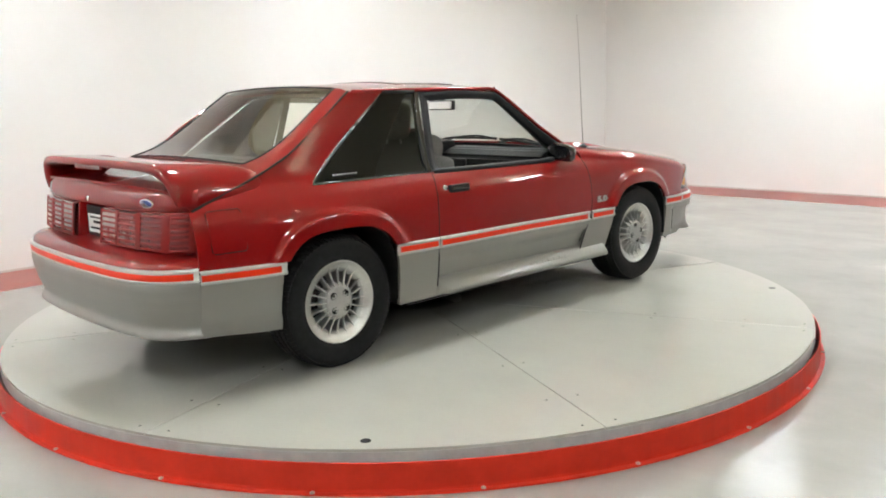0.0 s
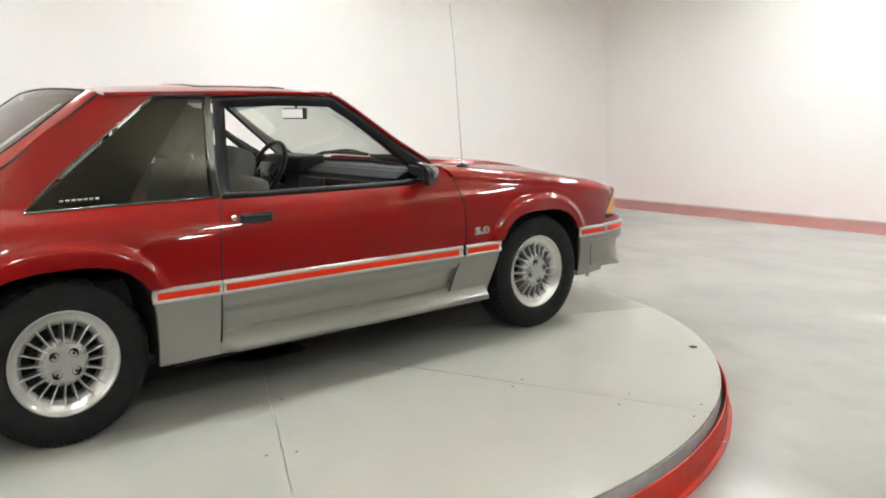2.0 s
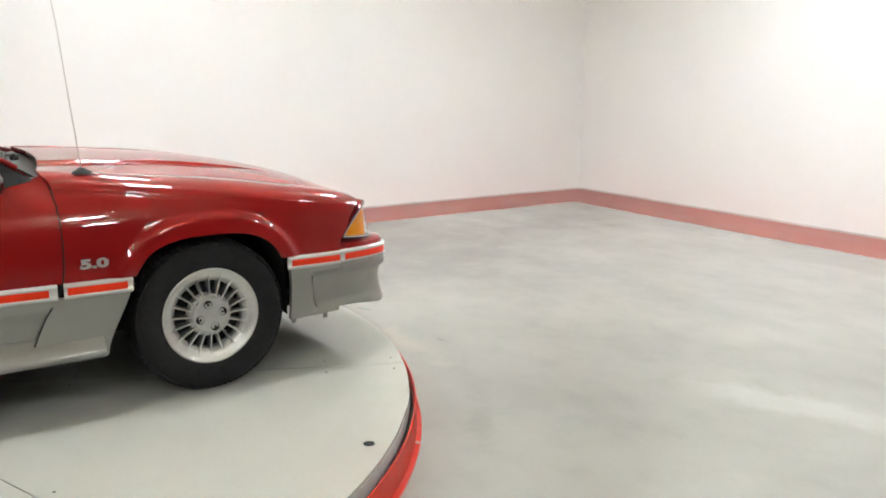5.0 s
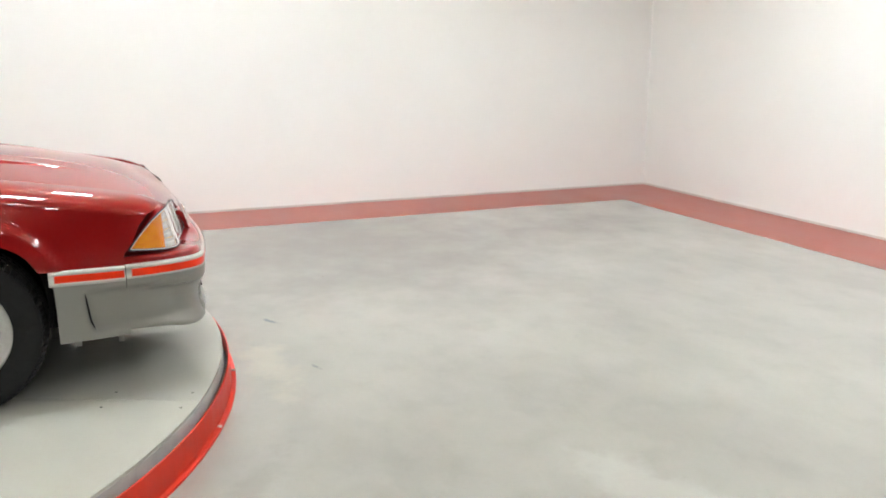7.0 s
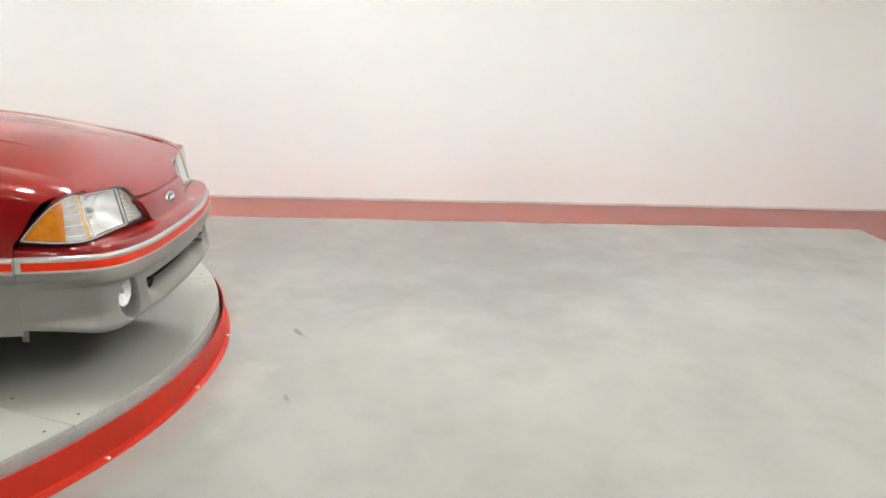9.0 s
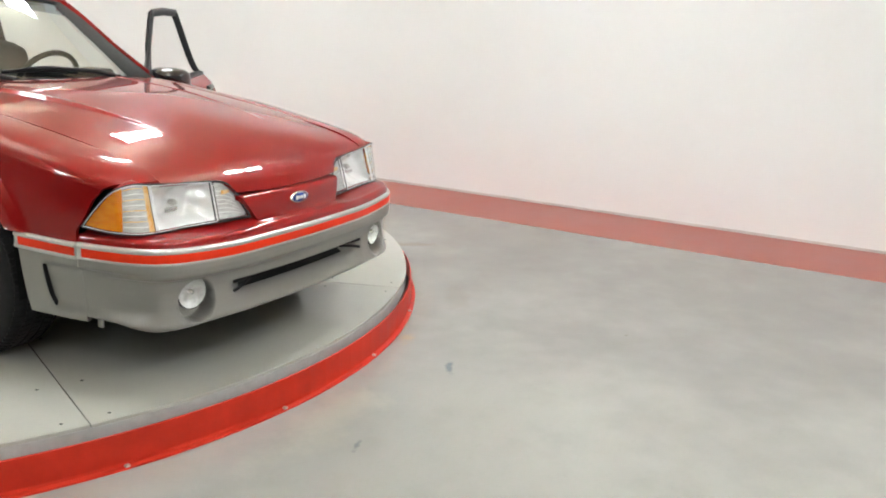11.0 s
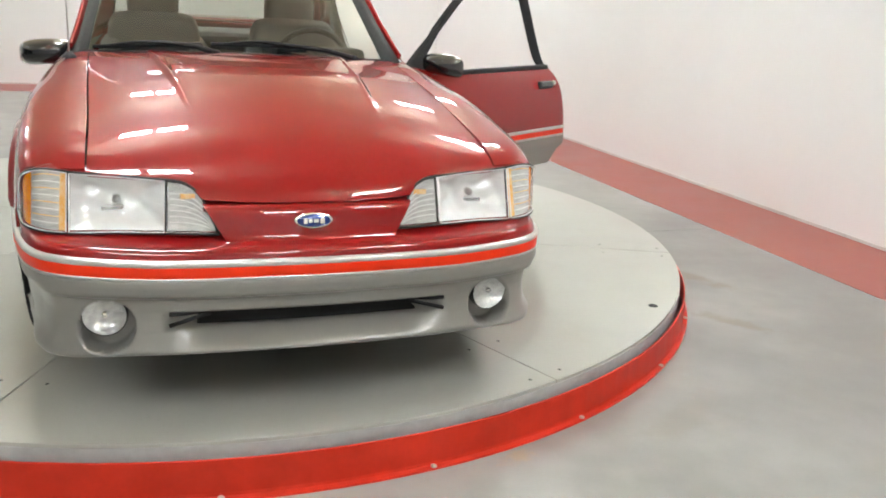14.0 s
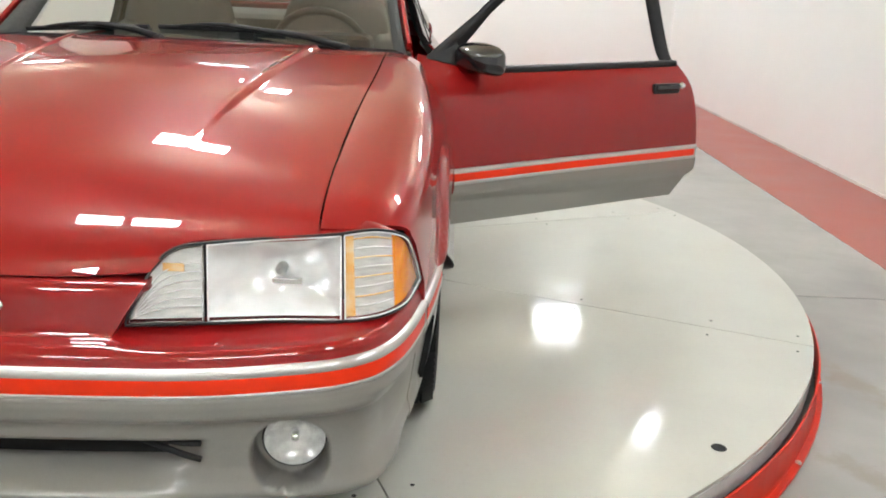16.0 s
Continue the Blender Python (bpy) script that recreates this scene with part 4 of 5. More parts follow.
FRONT = [(0, 2.255), (.3, 2.245), (.5, 2.222), (.63, 2.203), (.708, 2.165), (.754, 2.095), (.783, 2.000), (.803, 1.8955)]
REAR = [(0, -2.240), (.4, -2.226), (.58, -2.203), (.68, -2.172), (.752, -2.128), (.800, -2.070), (.834, -2.006)]


def front_lift(x, d, z):
    """The front end rises a little towards the wheels."""
    return d, z + .008 + .020 * smooth(.40, .80, np.abs(x))


def top_lift(x, d, z):
    """As front_lift, dropping a little under the headlamps."""
    d, zz = front_lift(x, d, z)
    return d, zz - .011 * smooth(.22, .34, np.abs(x)) * smooth(.530, .546, z)


CHIN = curve((.230, 0), (.243, 0), (.255, .008), (.275, .026), (.295, .052), (.312, .088), (.352, .088), (.3555, .0), (.40, 0))


def front_low(x, d, z):
    """Grey cover: overhanging face, intake slot above a hollow chin, round fog lamp wells."""
    ax = np.abs(x)
    lift = (.008 + .020 * smooth(.40, .80, ax)) * np.clip((z - .25) / .2, 0, 1)
    zz = z + lift + .030 * smooth(.72, .81, ax) * np.clip((.40 - z) / .17, 0, 1.05)
    scoop = (1 - smooth(.28, .43, ax)) * CHIN(z)
    r = np.hypot(ax - .568, zz - .322)
    fog = .072 * (1 - smooth(.070, .077, r))
    side_w = smooth(.755, .80, ax)
    d = lerp(d, .004 - .032 * (np.clip(.5 - zz, 0, 1) / .27)**2, side_w) - hollow(zz) * smooth(.69, .79, ax)
    return d - scoop - fog, zz


fp = plan_points(FRONT, 560)
NF = 280
front = part("front_bumper", sheet(wrap(fp, dense([(.0035, .451), (.007, .445), (.009, .430), (.008, .412), (.003, .402), (-.012, .394), (-.017, .380), (-.020, .362), (-.021, .3555), (-.021, .352), (-.020, .333), (-.015, .30), (-.008, .275), (-.001, .255), (-.001, .247), (-.006, .239), (-.02, .234), (-.06, .236)], .004), front_low), .0, (0, 0, .4), False, False), M_GREY, car, "grey front bumper cover with air intake")
part("bumper_top", sheet(wrap(fp, dense([(-.135, .562), (-.085, .553), (-.05, .547), (-.022, .537), (-.008, .522), (-.004, .508), (-.002, .503)], .006), top_lift), .0, (0, 0, .4), False, False), M_RED, front, "red upper bumper cover")
part("bumper_moulding", sheet(wrap(fp, [(-.004, .506), (.004, .504), (.009, .498), (.009, .490), (.006, .486), (.006, .458), (.009, .456), (.009, .451), (.002, .446)], front_lift), .0, (0, 0, .4), False, False), M_SILVER, front, "silver moulding strip")
sp = plan_points(FRONT, 200)
part("bumper_stripe", sheet(wrap(tuple(a[2:-2] for a in sp), [(.0075, .4875), (.0085, .480), (.0085, .464), (.0075, .4565)], front_lift), .0, (0, 0, .4), False, False), M_STRIPE, front, "orange-red stripe inlay")
c0 = [k for k in range(len(fp[0])) if abs(fp[0][k]) < .375]
ip = tuple(a[c0] for a in fp)
part("intake_grille", sheet(wrap(ip, [(-.045, .3595), (-.080, .345), (-.086, .318), (-.070, .306)]), .0, (0, 0, .4), False, False), M_HOLE, front, "black intake opening")
for s in (1, -1):
    for k, (x0, x1, z0, z1) in enumerate(((.300, .402, .3530, .3540), (.290, .402, .3420, .3200))):
        xs = np.linspace(x0, x1, 12) * s
        ya = np.interp(np.abs(xs), fp[0][NF:], fp[1][NF:])
        bm = bmesh.new()
        u = np.linspace(0, 1, 12)
        sc = .07 * (1 - smooth(.28, .43, np.abs(xs))) * .5
        tube(bm, np.stack([xs, ya - .019 - sc * (1 - u), lerp(z0, z1, u**1.6)], 1), .0062, 8)
        part("intake_slit", bm, M_HOLE, front, "black slit beside the intake")
    # fog lamp
    yc = float(np.interp(.566, fp[0][NF:], fp[1][NF:])) - .050
    m = pose(s * .568, yc, .350, -90, 0, -8 * s)
    bm = bmesh.new()
    lathe(bm, [(.060, -.02), (.062, .010), (.061, .014), (.058, .015)], 40, m)
    fog = part("fog_lamp", bm, M_GLOSSBLACK, front, "round clear fog lamp in a deep recess")
    bm = bmesh.new()
    lathe(bm, [(.0585, .013), (.050, .000), (.034, -.012), (.014, -.018), (.0005, -.019)], 40, m)
    part("fog_reflector", bm, M_FOGBOWL, fog, "silver reflector bowl")
    bm = bmesh.new()
    lathe(bm, [(.0595, .014), (.051, .022), (.037, .028), (.018, .032), (.0005, .033)], 40, m)
    part("fog_lens", bm, M_LENS, fog, "clear domed lens").visible_shadow = False
    bm = bmesh.new()
    lathe(bm, [(.009, -.015), (.009, .012), (.0005, .014)], 12, m)
    part("fog_bulb", bm, M_CHROME, fog)
    # shade at the edge of the side scoop, drawn as a dark strip, and small tabs under the bumper
    zz = np.linspace(.285, .436, 14)
    u = np.linspace(0, 1, 14)
    edge = SCOOP_Y(zz) + .001
    wide = .0065 * np.sin(math.pi * u)**.6
    P = np.stack([stack(PLAN(edge + w * wide) + .0055 - .015 * w - .032 * ((.5 - zz) / .27)**2, edge + w * wide, zz) for w in (0, .3, .7, 1)], 1)
    part("scoop_shade", sheet(mirror(P, s), .0), M_DARK, front, "dark curved strip drawn as shade at the scoop edge")
    for yb in (1.70, 1.86):
        bm = bmesh.new()
        box(bm, (.010, .022, .060), (s * .70, yb, .222), .003)
        part("air_dam_tab", bm, M_GREY, front)

rp = plan_points(REAR, 160)
rear = part("rear_bumper", sheet(wrap(rp, dense([(.0035, .553), (.007, .545), (.009, .52), (.003, .47), (-.010, .42), (-.025, .375), (-.033, .352), (-.031, .338), (-.022, .318), (-.017, .306), (-.018, .299), (-.028, .295), (-.10, .297)], .010)), .0, (0, 0, .45), False, False), M_GREY, car, "grey rear bumper cover")
part("bumper_top", sheet(wrap(rp, dense([(-.20, .672), (-.14, .668), (-.09, .660), (-.035, .645), (-.012, .630), (-.005, .612), (-.003, .604)], .01)), .0, (0, 0, .45), False, False), M_RED, rear, "red upper bumper cover")
part("bumper_moulding", sheet(wrap(rp, [(-.004, .608), (.004, .606), (.009, .600), (.009, .592), (.006, .588), (.006, .562), (.009, .560), (.009, .553), (.002, .548)]), .0, (0, 0, .45), False, False), M_SILVER, rear, "silver moulding strip")
part("bumper_stripe", sheet(wrap(tuple(a[2:-2] for a in rp), [(.0075, .5895), (.0085, .583), (.0085, .567), (.0075, .5605)]), .0, (0, 0, .45), False, False), M_STRIPE, rear, "orange-red stripe inlay")

# ---- headlamps ----
LAMP = [(.262, 2.172), (.40, 2.148), (.55, 2.122), (.645, 2.114), (.716, 2.092), (.768, 2.030), (.794, 1.914)]
_d = np.concatenate([[0], np.cumsum(np.hypot(*np.diff(np.array(LAMP), axis=0).T))])
LX, LY = curve(*zip(_d, [p[0] for p in LAMP])), curve(*zip(_d, [p[1] for p in LAMP]))
LTOP = curve((0, .576), (.022, .618), (.045, .664), (.075, .695), (.105, .707), (.16, .712), (_d[3], .728), (_d[4] + .01, .737), (_d[4] + .03, .735), (_d[5], .716), (_d[5] + .06, .662), (_d[6], .590))
LBOT = curve((0, .566), (_d[3], .567), (_d[5], .576), (_d[6], .586))


def lamp_sheet(s, d0, d1, off, n=24, m=12, inset=0.0):
    t = np.linspace(d0, d1, n)
    P = []
    for a in t:
        tx, ty = float(LX(a + .004) - LX(a - .004)), float(LY(a + .004) - LY(a - .004))
        L = math.hypot(tx, ty) or 1
        nx, ny = -ty / L, tx / L
        row = []
        for k in range(m):
            lo, hi = float(LBOT(a)) + inset, float(LTOP(a)) - inset
            z = lerp(lo, max(lo + .001, hi), k / (m - 1))
            w = off - lerp(.26, .04, float(smooth(.60, .85, a / _d[-1]))) * (z - .565)
            row.append((s * (float(LX(a)) + nx * w), float(LY(a)) + ny * w, z))
        P.append(row)
    return np.array(P)


def headlamp(s):
    D = _d[-1]
    e1, e2 = .142, .395
    case = part("headlamp", sheet(lamp_sheet(s, .0, D, -.085, 40), .02, (0, 0, .6), False, False), M_HOLE, car, "composite headlamp with clear lens and amber marker")
    bm = bmesh.new()
    b = lamp_sheet(s, 0, D, .001, 60)
    tube(bm, list(b[:, -1]) + list(b[::-1, 0]) + [b[0, -1]], .0032, 6, False)
    part("lamp_seal", bm, M_BLACK, case, "black rubber seal")
    n = 50
    rows = np.stack([lamp_sheet(s, .338, D - .01, o, n)[:, -1] + np.array((0, 0, h)) for o, h in ((-.004, .001), (-.010, .005), (-.028, .009), (-.06, .010), (-.09, .006))], 1)
    part("lamp_bezel", sheet(rows, 0, (0, 0, .6), False, False), M_RED, case, "red body lip above the lamp")
    for a, z, kind in ((.006, e1 - .004, "park"), (e1 + .004, e2 - .004, "main"), (e2 + .004, D - .006, "turn")):
        n = 26
        R = lamp_sheet(s, a, z, -.012, n, 18, .006)
        lens = lamp_sheet(s, a, z, .002, n, 18, .004)
        if kind == "main":
            u = np.linspace(-1, 1, n)[:, None]
            v = np.linspace(-1, 1, 18)[None, :]
            bowl = .050 * (1 - np.clip(np.maximum(np.abs(u), np.abs(v)), 0, 1)**3)
            rng = np.random.default_rng(5)
            flutes = .0036 * np.sin(u * 10 + 3.0 * v) + .0030 * np.sin(v * 7 - 5 * u) + .0005 * rng.standard_normal((n, 18))
            R[..., 1] -= bowl + flutes * (bowl > .006)
            part("reflector", sheet(R, .0, (0, 0, .6), False, False), M_REFLECTOR, case, "silver faceted reflector bowl")
            bm = bmesh.new()
            c = R[n // 2, 9]
            tube(bm, [c, c + np.array((0, .022, .0)), c + np.array((0, .034, 0))], [.011, .012, .004], 10)
            part("bulb", bm, M_STEEL, case)
            bm = bmesh.new()
            box(bm, (.060, .006, .016), tuple(R[n // 2 + 1, 6] + np.array((0, .008, 0))), .003)
            part("bulb_shield", bm, M_CHROME, case)
        elif kind == "park":
            part("reflector", sheet(R, .0, (0, 0, .6), False, False), M_PARK, case, "clear ribbed side lamp")
            for k in range(3, 15, 2):
                bm = bmesh.new()
                tube(bm, R[1:-1, k] * 1.0 + np.array((0, .002, 0)), .0016, 5)
                part("lens_rib", bm, M_RIB, case)
            bm = bmesh.new()
            box(bm, (.040, .004, .016), tuple(R[15, 13] + np.array((0, .004, 0))), .002)
            part("side_bulb", bm, M_PALEAMBER, case, "pale amber bulb shield")
        else:
            R = lamp_sheet(s, a, z, -.006, n, 18, .006)
            k, q = 2, int(np.sum(LY(np.linspace(a, z, n)) > 2.050)) - 1
            part("reflector", sheet(R[:k + 1], .0, (0, 0, .6), False, False), M_PALEAMBER, case, "pale amber turn lens")
            part("turn_lens", sheet(R[k:q + 1], .0, (0, 0, .6), False, False), M_PARK, case, "clear pillowed turn lens with amber glints")
            part("amber_marker", sheet(R[q:], .0, (0, 0, .6), False, False), M_AMBER, case, "amber side marker")
            for h in range(2, 17, 2):
                bm = bmesh.new()
                tube(bm, R[k:q + 1, h] + np.array((0, .001, 0)), .0018, 5)
                part("lens_rib", bm, M_RIB if h % 4 else M_PALEAMBER, case)
        part("lens", sheet(lens, .0, (0, 0, .6), False, False), M_LENS, case, "clear polycarbonate lens").visible_shadow = False
        bm = bmesh.new()
        loop = list(lens[:, -1]) + list(lens[::-1, 0]) + [lens[0, -1]]
        tube(bm, loop, .0018, 6, False)
        part("lens_rim", bm, M_CHROMEDARK if kind == "park" else M_RIB, case)


both(headlamp)

# ---- rear end ----
TAIL = [(0, -2.156), (.3, -2.148), (.52, -2.128), (.64, -2.108), (.705, -2.088), (.748, -2.055), (.772, -2.020), (.781, -1.996)]


def raked(P, k=.12, z0=.57):
    P = np.array(P)
    P[..., 1] += k * (P[..., 2] - z0)
    return P


def plate_recess(x, d, z):
    return d - .055 * (1 - smooth(.150, .160, np.abs(x))), z


tp = plan_points(TAIL, 420)
panel = part("tail_panel", sheet(raked(wrap(tp, [(-.03, .655), (-.022, .66), (-.022, .836), (-.03, .842)], plate_recess)), .0, (0, 0, .6), False, False), M_RED, car, "red rear panel around the plate recess")


def tail(s):
    n = len(tp[0])
    pick = [k for k in range(n) if .165 <= s * tp[0][k]]
    P = tuple(a[pick] for a in tp)
    lamp = part("tail_lamp", sheet(raked(wrap(P, [(-.02, .668), (-.004, .672), (.0, .70), (.0, .80), (-.004, .826), (-.02, .830)])), .004, (0, 0, .6), False, False), M_TAILRED, car, "red tail lamp behind body-coloured louvres")
    q = [k for k in pick if .18 <= s * tp[0][k] <= .315]
    part("reversing_lens", sheet(raked(wrap(tuple(a[q] for a in tp), [(.0005, .742), (.0012, .746), (.0012, .80), (.0005, .822)])), .002, (0, 0, .6), False, False), M_TAILCLEAR, lamp, "clear reversing lens")
    for k in range(7):
        z = .672 + k * .0235
        part("louvre", sheet(raked(wrap(P, [(.0, z), (.0028, z + .0006), (.0032, z + .004), (.0030, z + .0085), (.0, z + .0105)])), .0, (0, 0, .6), False, False), M_LOUVRE, lamp)
    for a, b in ((.163, .182), (.315, .342), (.488, .528), (.668, .716), (.768, .79)):
        q = [k for k in range(n) if a <= s * tp[0][k] <= b]
        if len(q) > 1:
            part("lamp_frame", sheet(raked(wrap(tuple(c[q] for c in tp), [(.0, .668), (.0036, .672), (.0038, .75), (.0036, .826), (.0, .830)])), .004, (0, 0, .6), False, False), M_LOUVRE, lamp)


both(tail)
bm = bmesh.new()
box(bm, (.26, .006, .150), (.005, -2.076, .745), .004)
plate = part("plate_bracket", bm, M_BLACK, panel, "black plate bracket in the recess")
bm = bmesh.new()
box(bm, (.225, .003, .088), (.005, -2.0805, .735), .003)
part("paper_label", bm, M_WHITE, plate, "white paper label with dark bars")
for w, z, h in ((.17, .764, .008), (.10, .742, .014), (.18, .712, .010)):
    bm = bmesh.new()
    box(bm, (w, .002, h), (.005, -2.0825, z), .0)
    part("label_bar", bm, M_HOLE, plate)

# hatch: rails, glass, lid, rear face
T = np.linspace(0, 1, 40)
cut = [curve(*zip((0, .45, 1), v)) for v in ((.615, .700, .772), (-1.005, -1.475, -1.985), (1.327, 1.019, .838))]
inn = [curve(*zip((0, .45, .62, 1), v)) for v in ((.535, .585, .605, .66), (-1.028, -1.520, -1.71, -2.050), (1.346, 1.036, .990, .932))]
CUT = np.stack([f(T) for f in cut], 1)
INN = np.stack([f(T) for f in inn], 1)


def rail(s):
    rows = []
    for w in np.linspace(0, 1, 9):
        p = lerp(CUT + np.array((-.004, 0, .002)), INN, w)
        p[:, 2] += .005 * math.sin(math.pi * w)
        rows.append(p)
    return part("hatch_rail", sheet(mirror(np.stack(rows, 1), s), .012), M_RED, car)


rail(1), rail(-1)
for s in (1, -1):
    bm = bmesh.new()
    tube(bm, mirror(CUT + np.array((.002, 0, .004)), s), .0050, 6)
    part("hatch_gap", bm, M_HOLE, car, "dark gap along the hatch")
G = INN[:22]
u = np.linspace(-1, 1, 25)
P = np.array([[(g[0] * a, g[1] + .020 * a * a - .02, g[2] + .018 * (1 - a * a)) for g in G] for a in u])
hg = part("hatch_window", sheet(P, 0, (0, 0, .8)), M_HATCHGLASS, car, "tinted sloping hatch window")
hg.visible_shadow = False
for edge in (P[0], P[-1], P[:, 0], P[:, -1]):
    bm = bmesh.new()
    tube(bm, edge, .0050, 6)
    part("hatch_seal", bm, M_BLACK, hg, "black rubber seal")
L = INN[21:]
u = np.linspace(-1, 1, 25)
P = np.array([[(g[0] * a, g[1] - .040 * (1 - a * a) * (k / (len(L) - 1)), g[2] + .012 * (1 - a * a)) for k, g in enumerate(L)] for a in u])
part("hatch_lid", sheet(P, .01, (0, 0, .5)), M_RED, car)
hp = plan_points([(x * .985, y - .002) for x, y in TAIL], 90)
part("hatch_face", sheet(raked(wrap(hp, [(-.006, .840), (.0, .846), (.002, .87), (.0, .90), (-.012, .928), (-.035, .938)]), .12, .48), .0, (0, 0, .6), False, False), M_RED, car, "red rear face of the hatch")
bm = bmesh.new()
box(bm, (.022, .006, .022), (0, -2.116, .862), .004)
part("hatch_lock", bm, M_CHROME, car, "chrome hatch lock")

m = pose(.556, -2.079, .872, 90 + 6, 0, 9)
bm = bmesh.new()
lathe(bm, [(.0005, .006), (.9, .0055), (.985, .004), (1, 0)], 36, m @ Matrix.Diagonal((.050, .021, 1, 1)))
rb = part("oval_badge", bm, M_CHROME, car, "chrome-rimmed blue oval badge on the hatch")
bm = bmesh.new()
lathe(bm, [(.0005, .0075), (.95, .007), (1, .005)], 36, m @ Matrix.Diagonal((.043, .0165, 1, 1)))
part("badge_field", bm, M_BLUE, rb)

# spoiler: one hoop, blade and legs
ST = [(-.745, .862, -2.035, -1.72, .030), (-.735, .90, -2.048, -1.60, .040), (-.708, .955, -2.062, -1.60, .050), (-.665, 1.000, -2.075, -1.66, .046), (-.60, 1.020, -2.085, -1.76, .038), (-.50, 1.026, -2.093, -1.83, .034), (-.25, 1.030, -2.106, -1.86, .032), (0, 1.031, -2.110, -1.865, .032)]
ST = ST + [(-a, b, c, d, e) for a, b, c, d, e in ST[-2::-1]]
fs = [curve(*[(k, q[j]) for k, q in enumerate(ST)]) for j in range(5)]
K = np.linspace(0, len(ST) - 1, 90)
px, pz = fs[0](K), fs[1](K)
tx, tz = np.gradient(px), np.gradient(pz)
L_ = np.hypot(tx, tz)
nx_, nz_ = -tz / L_, tx / L_
prof = [(0, .05), (.02, .5), (.08, .62), (.3, .55), (.6, .42), (.85, .25), (.97, .12), (1, 0), (.97, -.14), (.85, -.28), (.6, -.40), (.3, -.45), (.08, -.5), (.02, -.45)]
V = []
for k in range(len(K)):
    te, le, th = float(fs[2](K[k])), float(fs[3](K[k])), float(fs[4](K[k]))
    V.append([(px[k] + nx_[k] * h * th, lerp(te, le, c), pz[k] + nz_[k] * h * th) for c, h in prof + prof[:1]])
part("rear_spoiler", sheet(V, 0, (0, -1.95, .95), False, False), M_RED, car, "red hoop spoiler above the hatch lid")
# third brake lamp strip under the blade
bm = bmesh.new()
box(bm, (.30, .012, .02), (0, -2.100, 1.012), .003)
part("brake_lamp", bm, M_TAILRED, car, "slim high brake lamp")

# roof to hatch black strip
bm = bmesh.new()
tube(bm, [(x, -1.016 + .03 * (x / .61)**2, 1.352 - .024 * abs(x / .6)**2.6) for x in np.linspace(-.54, .54, 15)], .010, 6)
part("hatch_hinge_seal", bm, M_BLACK, car)


